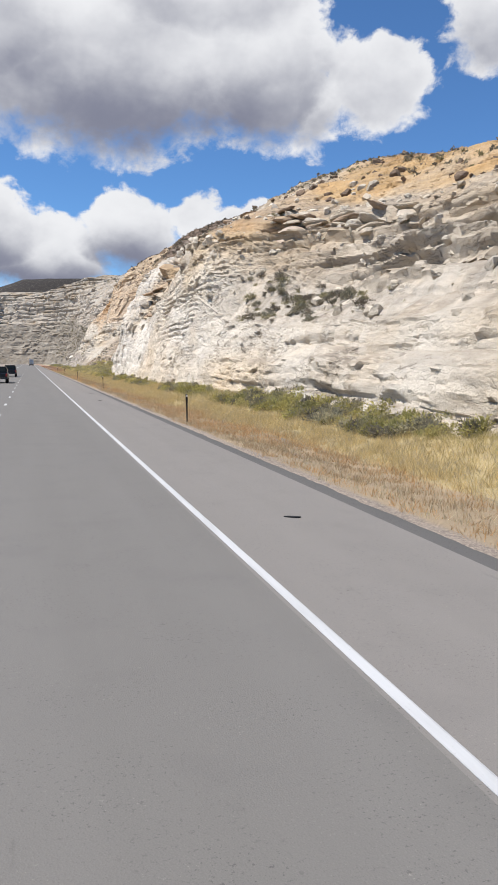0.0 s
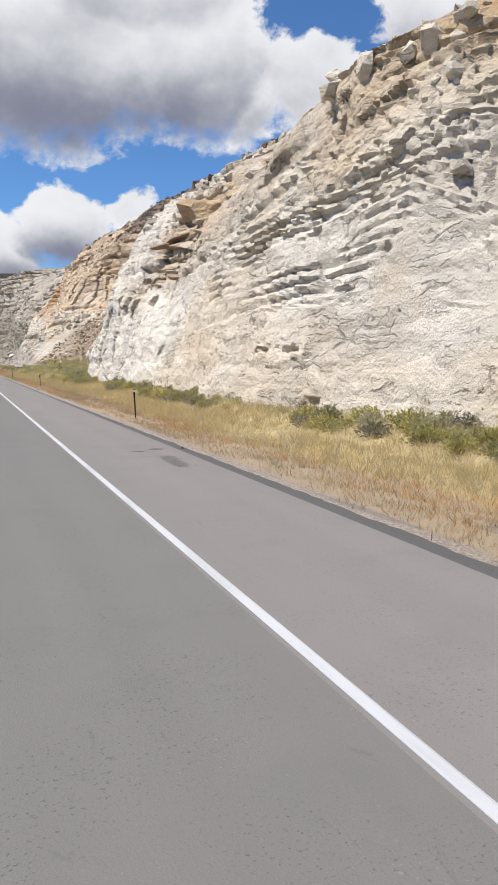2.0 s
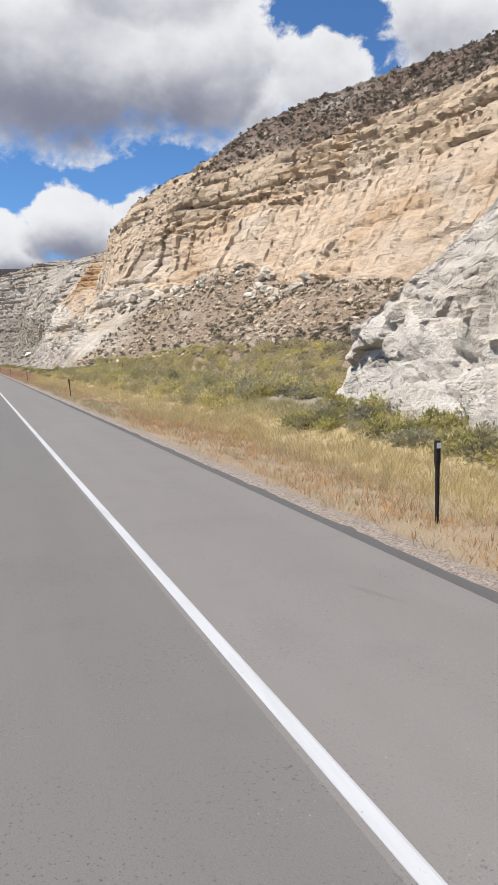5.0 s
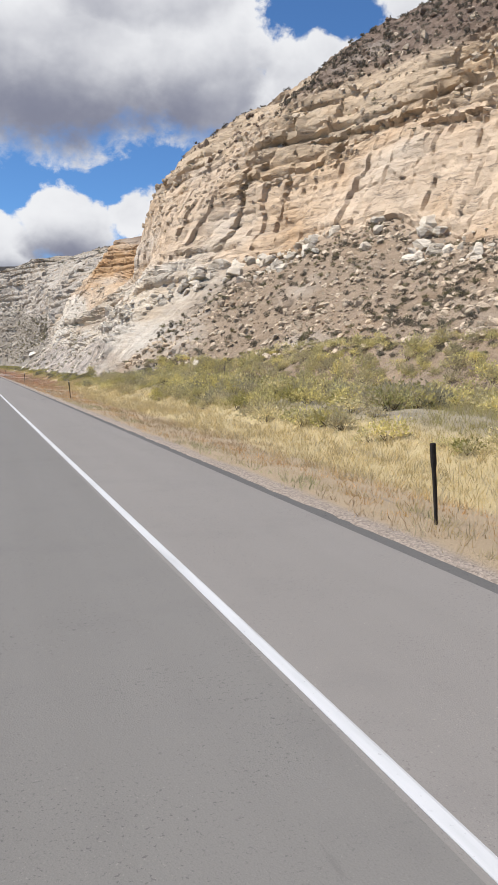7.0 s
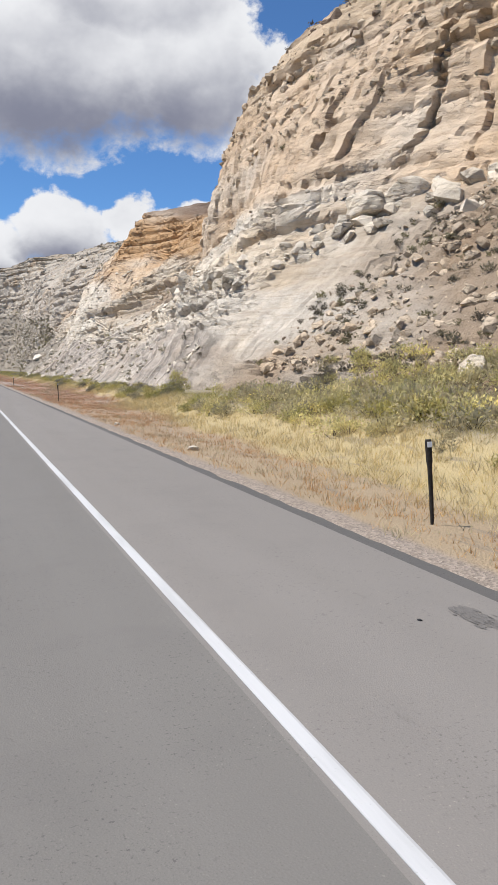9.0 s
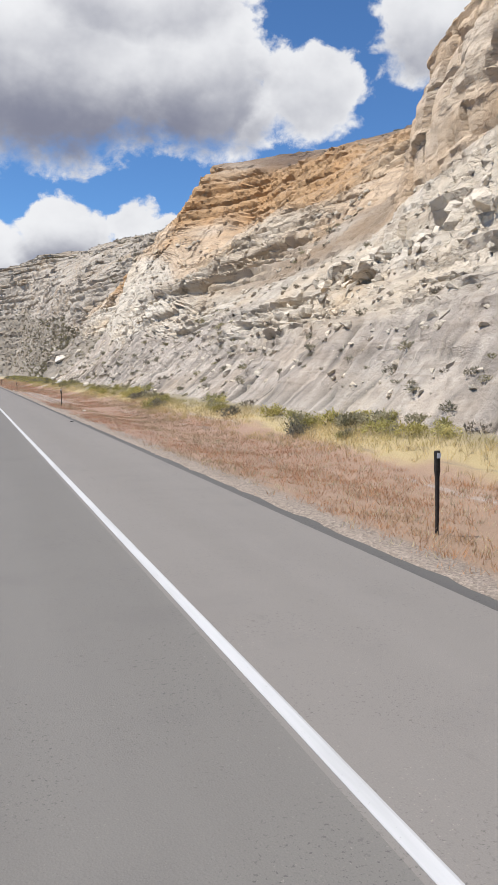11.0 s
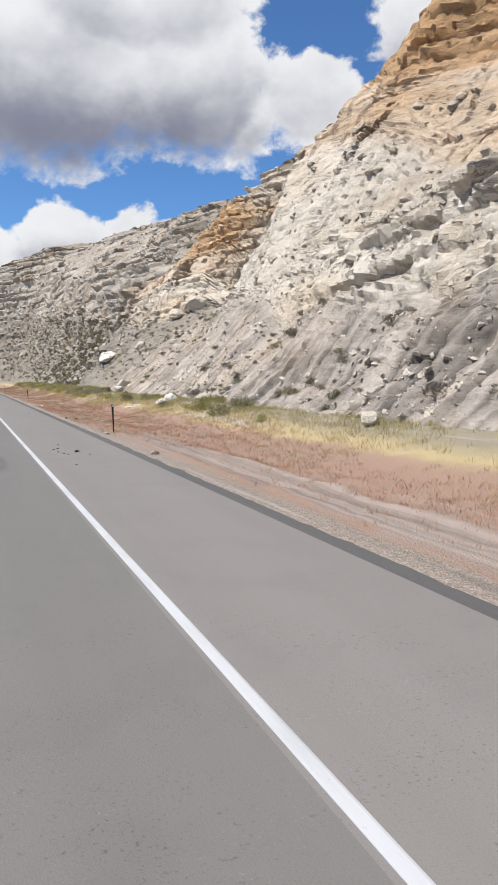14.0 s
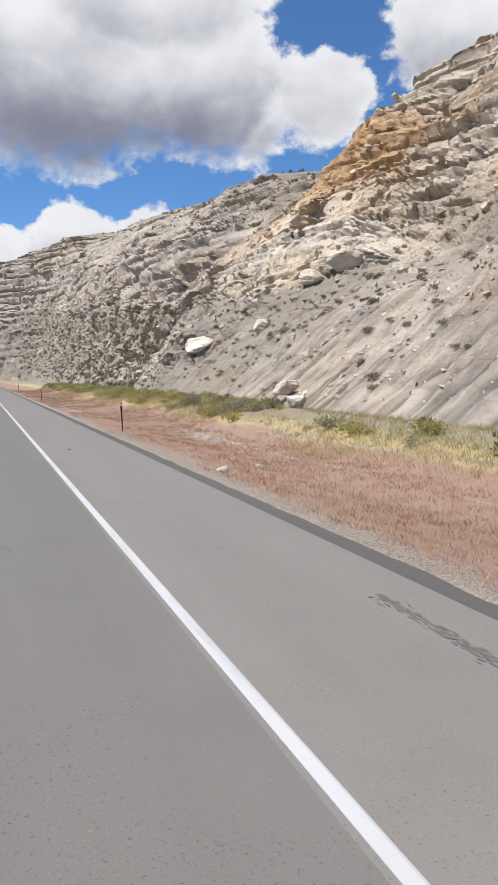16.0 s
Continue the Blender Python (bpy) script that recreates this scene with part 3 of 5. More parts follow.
section(970, "qqfffuu", -24, 4, -8, 24, 2, 48, 12, 76, 20, 87, 29, 93, 62, 96, 180, 98)
section(1000, "qqfffuu", -80, 4, -60, 24, -46, 48, -28, 76, -2, 87, 30, 92, 70, 94, 180, 95)
section(1030, "qqfffuu", -170, 4, -147, 24, -132, 48, -112, 76, -82, 87, -40, 91, 20, 93, 180, 94)


# hollows in the rock: y, z, half widths, depth
NICHES = ((132.2, 5.2, 0.45, 0.3, 0.9), (123.4, 2.3, 0.4, 0.25, 0.7), (122.1, 2.5, 0.3, 0.2, 0.5), (119.2, 6.3, 0.6, 0.55, 0.9), (117.3, 1.8, 0.3, 0.5, 0.5),
          (70.2, 0.7, 0.8, 0.3, 0.8), (76.0, 2.9, 1.3, 0.12, 0.35), (73.0, 2.9, 0.9, 0.14, 0.4), (90.0, 8.9, 1.2, 0.2, 0.5),
          (228.0, 28.6, 9.0, 0.3, 0.9), (216.0, 26.6, 5.0, 0.35, 1.0), (233.0, 27.0, 0.9, 1.2, 0.9), (427.6, 19.6, 2.6, 1.7, 1.9), (360.2, 20.6, 0.4, 1.9, 1.6), (419.6, 31.4, 1.8, 0.7, 1.5), (274.9, 19.2, 0.7, 1.5, 1.0), (250.4, 20.1, 1.0, 0.8, 1.2), (113.6, 4.6, 0.3, 1.7, 1.0), (114.4, 7.6, 0.25, 1.8, 0.8), (104.6, 10.7, 4.2, 0.6, 1.5), (106.0, 9.2, 2.6, 0.4, 1.0), (105.0, 7.3, 1.3, 0.4, 0.9), (418.3, 12.6, 2.2, 0.6, 1.6), (244.0, 22.0, 0.3, 5.0, 0.9), (250.5, 21.0, 0.25, 4.0, 0.8), (238.5, 23.0, 0.25, 4.5, 0.8))


def valley_side(y0, y1, step, seed, shape=1.0):
    """The rock surface between two stations as a grid of points with its colours."""
    secs = [s for s in SECTIONS]
    ys = np.array([s[0] for s in secs], float)
    px = np.array([[p[0] for p in s[2]] for s in secs])
    pz = np.array([[p[1] for p in s[2]] for s in secs])
    px[:, 0] -= 0.25
    pz[:, 0] -= 1.0 + 5.0 * np.clip((ys - 440) / 60, 0, 1)
    feat = np.array([[[*BEDS[c][0], *BEDS[c][1:]] for c in s[1]] for s in secs])
    rough = np.arange(y0, y1, 0.5)
    pace = np.cumsum(1.0 / np.interp(rough, [40, 46], [step * 2.2, step]))
    u = np.interp(np.linspace(0, pace[-1], int(pace[-1] * 0.5)), np.concatenate([[0], pace]), np.concatenate([rough, [y1]]))
    u[0], u[-1] = y0, y1
    inside = (ys >= y0 - 20) & (ys <= y1 + 20)
    seg = np.hypot(np.diff(px[inside], axis=1), np.diff(pz[inside], axis=1)).mean(0)
    seg[5:] *= np.array([0.75, 0.25])
    counts = np.maximum(4, (seg / (step * 0.95)).astype(int))
    s = np.concatenate([j + np.arange(n) / n for j, n in enumerate(counts)] + [[7.0]])
    marks = np.concatenate([[0], np.cumsum(counts)])
    nu, ns = len(u), len(s)
    # stations wander a little with the height, so that corners are not ruled lines
    U, S = np.meshgrid(u, s, indexing="ij")
    flat = np.stack([U.ravel() * 0.12, S.ravel() * 0.8, np.zeros(nu * ns)], 1)
    fade = np.clip(np.minimum(U - y0, y1 - U) / 4.0, 0, 1)
    Uw = U + (fbm(flat, 3, seed + 5) * 2.6).reshape(nu, ns) * fade
    Uw = np.clip(Uw, ys[0], ys[-1])
    k = np.clip(np.searchsorted(ys, Uw.ravel()) - 1, 0, len(ys) - 2).reshape(nu, ns)
    t = (Uw - ys[k]) / (ys[k + 1] - ys[k])
    j = np.clip(np.floor(S).astype(int), 0, 6)
    f = S - j

    def lerp(a):
        lo = a[k, j] * (1 - f) + a[k, j + 1] * f
        hi = a[k + 1, j] * (1 - f) + a[k + 1, j + 1] * f
        return lo * (1 - t) + hi * t

    X, Z = lerp(px), lerp(pz)
    ft = feat[k, j] * (1 - t)[..., None] + feat[k + 1, j] * t[..., None]
    jn = np.clip(j + np.where(f > 0.5, 1, -1), 0, 6)
    soft = (np.abs(f - 0.5) * 2) ** 6 * 0.5
    f2 = feat[k, jn] * (1 - t)[..., None] + feat[k + 1, jn] * t[..., None]
    ft = ft * (1 - soft[..., None]) + f2 * soft[..., None]
    P = np.stack([X, U, Z], -1)
    lean = np.clip(np.gradient(X, axis=1) / np.maximum(np.gradient(Z, axis=1), 0.03), -0.2, 1.5).ravel()
    du, ds = np.gradient(P, axis=0), np.gradient(P, axis=1)
    N = np.cross(ds, du)
    N /= np.linalg.norm(N, axis=-1, keepdims=True) + 1e-9
    N = np.where((N[..., 0:1] > 0) & (N[..., 2:3] < 0.3), -N, N)
    for ax in (0, 1):
        for _ in range(3):
            a = np.roll(N, 1, ax) + 2 * N + np.roll(N, -1, ax)
            N = a / (np.linalg.norm(a, axis=-1, keepdims=True) + 1e-9)
    p = P.reshape(-1, 3)
    q = ft.reshape(-1, 10)
    tall = q[:, 8]
    tone, soil, a_block, a_bed, a_fine, size = q[:, :3], q[:, 3], q[:, 4] * shape, q[:, 5] * shape, q[:, 6] * shape, q[:, 7] * (1.0 if shape == 1.0 else shape * 1.3)
    warp = np.stack([fbm(p * 0.35 / shape, 3, seed + 20), fbm(p * 0.35 / shape, 3, seed + 30), fbm(p * 0.35 / shape, 3, seed + 40)], 1)
    pw = p + warp * 0.5 * shape
    dims = np.stack([size, size * 1.1, size * tall], 1)
    big, gap_b, tip_b = cells(pw / (dims * 2.3), seed)
    mid, gap, tip = cells(pw / dims, seed + 1)
    sml, gap_s, tip_s = cells(pw / (dims * 0.45), seed + 2)
    zz = p[:, 2] + 1.3 * fbm(p * np.array([0.05, 0.05, 0.0]), 2, seed + 50) + 0.02 * p[:, 1] + 0.25 * shape * fbm(p * np.array([0.25, 0.25, 0.6]) / shape, 2, seed + 51)
    zero = np.zeros(len(p))
    zz = zz + 0.8 * shape * fbm(np.stack([zero, zero, zz * 0.45 / shape], 1), 2, seed + 52)
    # beds of uneven thickness, each broken crosswise into blocks
    bed = 0
    for th, w, wide in ((2.4 * shape, 0.75, 2.6), (0.95 * shape, 0.55, 2.2)):
        li = np.floor(zz / th)
        fr = zz / th - li
        ik = li.astype(np.int64)
        i0 = np.zeros_like(ik)
        along = p[:, 1] / (wide * th) + 9.7 * _hash(ik, i0, i0, seed + 5) + 0.5 * fbm(np.stack([p[:, 1] / (4 * th), li * 3.7, p[:, 2] / (3 * th)], 1), 2, seed + 60)
        ci = np.floor(along)
        cf = along - ci
        layer = _hash(ik, i0, i0, seed) - 0.5
        block = _hash(ik, ci.astype(np.int64), i0, seed + 6) - 0.5
        face = (_hash(ik, ci.astype(np.int64), i0, seed + 7) - 0.5) * (cf - 0.5)
        seam = np.clip(1 - np.minimum(fr, 1 - fr) / 0.09, 0, 1)
        joint = np.clip(1 - np.minimum(cf, 1 - cf) / 0.05, 0, 1) * (block > -0.2)
        bed = bed + w * (1.3 * layer + 0.9 * block + 0.8 * face + 0.35 * (fr - 0.5) - 0.75 * seam - 0.5 * joint)
    # stepped ledges: upright risers, level treads, and undercut seams at the foot of each riser
    rise, back, d_step = 0, 0, 0
    steps = q[:, 9] * np.clip(0.8 + 1.5 * fbm(p * np.array([0.07, 0.07, 0.14]) / shape, 3, seed + 82), 0.12, 1.25)
    steps = steps * np.interp(p[:, 1], [40, 60, 66, 95, 100, 110, 140], [1.15, 0.7, 0.45, 0.5, 0.95, 0.95, 1.0])
    for n, (th, w, wide) in enumerate(((2.1 * shape, 0.85, 2.3), (0.8 * shape, 0.42, 2.6))):
        col = p[:, 1] / (wide * th) + 0.8 * fbm(p * np.array([0.1, 0.1, 0.25]) / th, 2, seed + 83 + n)
        ci = np.floor(col).astype(np.int64)
        zb = zz / th + 0.30 * (_hash(ci, ci * 0, ci * 0, seed + 12 + n) - 0.5)
        li = np.floor(zb)
        fr = zb - li
        ik = li.astype(np.int64)
        cf = col - ci
        rise = rise + w * th * (np.clip(fr / 0.68, 0, 1) - fr - 0.16)
        back = back + w * th * lean * (np.clip((fr - 0.68) / 0.32, 0, 1) - fr + 0.34)
        block = _hash(ik, ci, ik * 0, seed + 14 + n) - 0.5
        deep = _hash(ik, np.floor(col * 0.4).astype(np.int64), ik * 0, seed + 16 + n)
        deep = np.where(deep > 0.4, deep, 0.1)
        cut = np.clip(1.6 - 1.6 * fr / 0.32, 0, 1)
        joint = np.clip(1 - np.minimum(cf, 1 - cf) / 0.06, 0, 1) * (fr < 0.68) * (block > -0.25)
        d_step = d_step + w * th * (0.52 * block + (0.36 + 0.14 * n) * (_hash(ik, ik * 0, ik * 0, seed + 18 + n) - 0.5) - 0.75 * deep * cut - 0.3 * joint)
    patch = np.clip(0.6 + 1.4 * fbm(p * 0.11 / shape, 3, seed + 70), 0.12, 1.3)
    fine_patch = np.clip(0.5 + 1.5 * fbm(p * 0.3 / shape, 3, seed + 71), 0.1, 1.3)
    slab = np.where(tall > 1.2, 0.7, 1.0)
    chip = np.interp(tall, [0.8, 1.3, 1.8], [1.0, 0.7, 0.22])
    # tall faces split by upright joints
    upright = np.clip((tall - 1.25) / 0.15, 0, 1)
    along = p[:, 1] / (3.3 * shape) + 0.9 * fbm(p * np.array([0.1, 0.1, 0.07]) / shape, 3, seed + 76)
    for n in (1, 2):
        ci = np.floor(along * n)
        cf = along * n - ci
        ik = ci.astype(np.int64)
        lk = np.floor((p[:, 2] + 2.0 * warp[:, 2]) / (9.0 * shape / n) + 5 * _hash(ik, ik * 0, ik * 0, seed + 8)).astype(np.int64)
        face = (_hash(ik, lk, ik * 0, seed + 9) - 0.5) * 0.9 + 1.6 * (_hash(ik, lk, ik * 0, seed + 10) - 0.5) * (cf - 0.5)
        split = np.clip(1.5 - 1.5 * np.minimum(cf, 1 - cf) / (0.035 * n), 0, 1) * np.clip(0.3 + 1.5 * fbm(p * 0.2 / shape, 2, seed + 77 + n), 0, 1)
        upright_d = upright * 2.2 * a_block * (0.5 * face - 0.75 * split) / n
        d_up = upright_d if n == 1 else d_up + upright_d
    d = a_block * patch * (0.55 * (big - 0.5) + 0.95 * tip_b + slab * (0.42 * (mid - 0.5) + 0.45 * tip))
    d += d_up
    d += a_block * fine_patch * chip * (0.34 * (sml - 0.5) + 0.30 * tip_s)
    crack = np.clip(0.5 + 1.6 * fbm(p * 0.25 / shape, 3, seed + 72), 0, 1)
    d -= a_block * crack * (0.42 * np.clip(1 - gap_b / 0.05, 0, 1) + 0.30 * np.clip(1 - gap / 0.07, 0, 1) + 0.12 * np.clip(1 - gap_s / 0.10, 0, 1))
    d += a_bed * bed * np.clip(0.62 + 1.9 * fbm(p * np.array([0.06, 0.06, 0.16]) / shape, 3, seed + 80), 0.12, 1.5)
    d += a_fine * (fbm(p * 0.7 / shape, 5, seed + 90, 0.62) * 1.3 + 1.5 * fbm(p * 0.12 / shape, 3, seed + 95))
    # thin strata in the upper part of the white cut
    thin = np.clip(1.4 - np.abs(p[:, 1] - 75.0) / 9.0, 0, 1) * np.clip(1.4 - np.abs(p[:, 2] - 7.6) / 2.4, 0, 1) * np.clip(0.7 + 1.6 * fbm(p * np.array([0.2, 0.2, 0.7]), 2, seed + 73), 0, 1)
    sz = p[:, 2] + 0.12 * p[:, 1] * 0.1 + 0.25 * fbm(p * np.array([0.3, 0.3, 0.1]), 3, seed + 74)
    seam = sz / 0.46 + 0.3 * fbm(np.stack([zero, zero, sz], 1), 2, seed + 75)
    seam = seam - np.floor(seam)
    d -= thin * np.where(seam < 0.38, 0.42, 0.0) * (0.6 + 0.8 * mid)
    # hollows and undercut seams
    for ny, nz, ry, rz, deep in NICHES:
        wa, wb = (1.3 * tip + warp[:, 0] + 0.6 * tip_s) * ry * 0.8, (1.2 * tip_s + warp[:, 1] + 0.8 * tip) * rz * 0.9
        m = np.maximum(np.abs((p[:, 1] - ny + wa) / ry + 0.3 * (p[:, 2] - nz) / rz), np.abs((p[:, 2] - nz + wb) / rz))
        d -= deep * np.clip((1 - m) * 2.2, 0, 1)
    # rills down the shale
    shale = np.clip(1 - np.abs(soil - 0.55) / 0.3, 0, 1)
    yw = p[:, 1] + 0.35 * fbm(p * 0.4, 3, seed + 97) + 0.18 * p[:, 2]
    rill = fbm(np.stack([yw * 0.55, zero, p[:, 2] * 0.07], 1), 3, seed + 99)
    rill2 = fbm(np.stack([yw * 2.1, zero, p[:, 2] * 0.16], 1), 3, seed + 98)
    rill3 = fbm(np.stack([yw * 4.2, zero, p[:, 2] * 0.3], 1), 2, seed + 96)
    low = np.clip(1.15 - (p[:, 2] - 1.0) / 8.0, 0.25, 1)
    d -= shale * low * (np.abs(rill) * 0.8 + np.abs(rill2) * 0.5 + np.abs(rill3) * 0.24)
    edge = np.clip(np.minimum(s, 7 - s) * 2, 0, 1)[None, :].repeat(nu, 0).ravel()
    n3 = N.reshape(-1, 3)
    n3 = n3 * np.array([1, 1, 0.55])
    if shape > 1.0:
        join = np.clip((p[:, 1] - 452) / 30, 0, 1)
        d = d * (0.15 + 0.85 * join) - 2.0 * (1 - join)
    out = p + n3 * (d * np.maximum(edge, 0.25))[:, None]
    level = N.reshape(-1, 3) * np.array([1, 1, 0])
    level /= np.linalg.norm(level, axis=1, keepdims=True) + 1e-6
    out += level * (steps * edge * d_step)[:, None]
    out[:, 0] += steps * edge * back
    out[:, 2] += steps * edge * rise
    # benches hold brown debris
    grid = out.reshape(nu, ns, 3)
    cr = np.cross(np.gradient(grid, axis=1), np.gradient(grid, axis=0)).reshape(-1, 3)
    flatness = np.abs(cr[:, 2]) / (np.linalg.norm(cr, axis=1) + 1e-9)
    bench = np.clip((flatness - 0.62) / 0.22, 0, 1) * (1 - soil) * np.where((tone[:, 2] > 0.45), 0.22, 0.6) * np.clip(0.7 + fbm(p * 0.4 / shape, 2, seed + 130), 0, 1)
    tone = tone * (1 + 0.10 * (mid - 0.5) + 0.14 * (big - 0.5))[:, None]
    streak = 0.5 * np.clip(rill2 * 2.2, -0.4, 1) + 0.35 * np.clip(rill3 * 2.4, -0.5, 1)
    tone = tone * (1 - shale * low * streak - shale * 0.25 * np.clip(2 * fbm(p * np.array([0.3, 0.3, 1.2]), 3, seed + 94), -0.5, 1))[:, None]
    tint = np.clip(fbm(p * np.array([0.06, 0.06, 0.16]), 3, seed + 110) * 1.6 - 0.1, 0, 1)[:, None] * (1 - soil)[:, None]
    tone = tone * (1 - tint * np.array([0.10, 0.22, 0.38]))
    lime = np.clip(fbm(p * np.array([0.09, 0.09, 0.2]), 3, seed + 120) * 2.0 - 0.35, 0, 1)[:, None]
    tone = tone * (1 - lime) + lime * (tone * 0.55 + np.array([0.56, 0.52, 0.45]) * 0.45)
    tone = tone * (1 - bench[:, None]) + bench[:, None] * np.array([0.20, 0.162, 0.122])
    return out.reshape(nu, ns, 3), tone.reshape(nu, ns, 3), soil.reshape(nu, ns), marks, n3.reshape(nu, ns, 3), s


def grid_faces(nu, ns):
    a = np.arange(nu * ns).reshape(nu, ns)
    return np.stack([a[:-1, :-1], a[:-1, 1:], a[1:, 1:], a[1:, :-1]], -1).reshape(-1, 4)


def bluff(name, label, y0, y1, step, seed, bands, shape=1.0, turn=None):
    """A rock bluff of stacked bands; returns its grid for what grows and lies on it."""
    V, T, S, marks, N, s = valley_side(y0, y1, step, seed, shape)
    if turn is not None:
        V = (V.reshape(-1, 3) @ np.array(turn.to_3x3()).T + np.array(turn.translation)).reshape(V.shape)
    root = tagged(new(name), label, "rock bluff")
    for nm, a, b, lb in bands:
        i0, i1 = marks[a], marks[b] + 1
        v, t, so = V[:, i0:i1], T[:, i0:i1], S[:, i0:i1]
        nu, ns = v.shape[:2]
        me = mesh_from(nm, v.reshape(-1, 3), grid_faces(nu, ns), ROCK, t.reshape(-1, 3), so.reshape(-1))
        me.set_sharp_from_angle(angle=radians(32))
        ob = new(nm, me)
        ob.parent = root
        tagged(ob, lb)
    return root, V, T, S, N, s


near = bluff("rock_bluff", "white chalky road-cut bluff with broken tan ledges above", 6, 139.5, 0.15, 3,
             (("cut_face", 0, 3, "steep white cut rock face"), ("ledge_band", 3, 5, "broken pale ledges with dark overhangs"), ("crest_slope", 5, 7, "orange and brown stony top slope")))
tan = bluff("rock_bluff", "tan sandstone bluff over a brown rubble slope", 138, 301.5, 0.26, 3,
            (("rubble_slope", 0, 2, "grey-brown rubble slope with scrub"), ("cliff_face", 2, 5, "tan jointed sandstone face"), ("crest_slope", 5, 7, "dark brown scrubby hilltop")))
grey = bluff("rock_bluff", "grey shale slope under broken tan and orange ledges", 300, 462, 0.215, 3,
             (("shale_slope", 0, 2, "streaked grey shale slope"), ("cliff_face", 2, 5, "broken pale and orange rock ledges"), ("crest_slope", 5, 7, "stony ledged top slope")))
far = bluff("rock_bluff", "long grey-white layered canyon cliff in the distance", 448, 1030, 0.8, 3,
            (("rubble_slope", 0, 2, "grey rubble apron"), ("cliff_face", 2, 5, "layered grey-white cliff"), ("crest_slope", 5, 7, "stepped grey upper ledges")), 2.4)
across = bluff("rock_bluff", "grey-white layered cliff across the head of the valley", 640, 958, 1.2, 31,
               (("rubble_slope", 0, 2, "grey rubble apron"), ("cliff_face", 2, 5, "layered grey-white cliff"), ("crest_slope", 5, 7, "stepped grey upper ledges")), 2.4,
               Matrix.Translation((752, 840, -14)) @ Matrix.Rotation(radians(80), 4, "Z"))

# dark mesa behind the head of the valley
def mesa():
    u = np.linspace(-500, 420, 140)
    v = np.linspace(0, 1, 24)
    U, W = np.meshgrid(u, v, indexing="ij")
    top = 137 + 12 * np.tanh((U + 40) / 60.0) - 34 * np.clip((-U - 10) / 160.0, 0, 1) - 16 * np.clip((U - 200) / 200.0, 0, 1)
    P = np.stack([U, 1180 + W * 260, np.minimum(1, W * 1.6) * (top - 60) + 60], -1).reshape(-1, 3)
    P[:, 2] += 4 * fbm(P * 0.02, 4, 4)
    tone = np.tile(np.array([[0.028, 0.024, 0.021]]), (len(P), 1)) * (1 + 0.5 * fbm(P * 0.04, 3, 9))[:, None]
    me = mesh_from("mesa", P, grid_faces(len(u), len(v)), ROCK, tone, np.full(len(P), 1.0))
    tagged(new("mesa", me), "dark scrub-covered mesa on the skyline", "hill", kind="structure")


mesa()


# ground, one sheet to the horizon, with the roadside ditch
def graded(y):
    """Where a grader has scraped the verge bare."""
    return np.clip((y - 296) / 8, 0, 1) * np.clip((345 - y) / 9, 0, 1)


def ground_height(x, y):
    """Height of the roadside at x beside the road."""
    z = np.interp(x, [-4000, -60, -14, -9.6, -9.0, 5.1, 5.25, 6.2, 8.6, 10.5, 12.6, 14.0, 20, 30, 60, 4000],
                  [-2, -1.2, -0.6, -0.10, -0.06, -0.06, -0.03, -0.10, -0.30, -0.16, 0.45, 0.75, 0.5, -0.5, -3, -3])
    rough = np.clip((x - 5.3) / 1.5, 0, 1)
    p = np.stack([x, y, x * 0], 1)
    bare = graded(y) * np.clip((x - 5.7) / 0.5, 0, 1) * np.clip((8.8 - x) / 0.8, 0, 1)
    z = z + bare * 0.07 * fbm(np.stack([x * 2.4 + 0.02 * y, y * 0.03, x * 0], 1), 3, 61)
    return z + rough * (0.10 * fbm(p * 0.5, 4, 2) + 0.05 * fbm(p * 2.3, 3, 6))


def build_ground():
    xs = np.concatenate([[-4000, -800, -200, -60, -30, -14, -9.6, -9.0, -3, 2, 5.1, 5.2], np.arange(5.3, 16, 0.16), [16.5, 17, 18, 19, 20, 22, 25, 30, 60, 400, 4000]])
    ys = np.concatenate([[-600, -100], np.arange(-20, 440, 0.3), np.arange(440, 960, 5.0), [1200, 2000, 4500]])
    X, Y = np.meshgrid(xs, ys, indexing="ij")
    x, y = X.ravel(), Y.ravel()
    z = ground_height(x, y)
    far_off = np.clip((y - 560) / 100, 0, 1)
    z = z * (1 - far_off) + np.minimum(z, -0.3) * far_off
    me = mesh_from("ground", np.stack([x, y, z], 1), grid_faces(len(xs), len(ys))[:, ::-1], SOIL)
    tagged(new("ground", me), "roadside ground of gravel, red-brown soil and straw", "ground", kind="structure")


build_ground()


# road: straight along y, bending away to the left far ahead
def road_line(y):
    """Centre shift and heading at the distance y along the road."""
    bend = max(0.0, y - 640.0) / 330.0
    return (-330.0 * (1 - math.cos(bend)), min(y, 640.0) + 330.0 * math.sin(bend), bend)


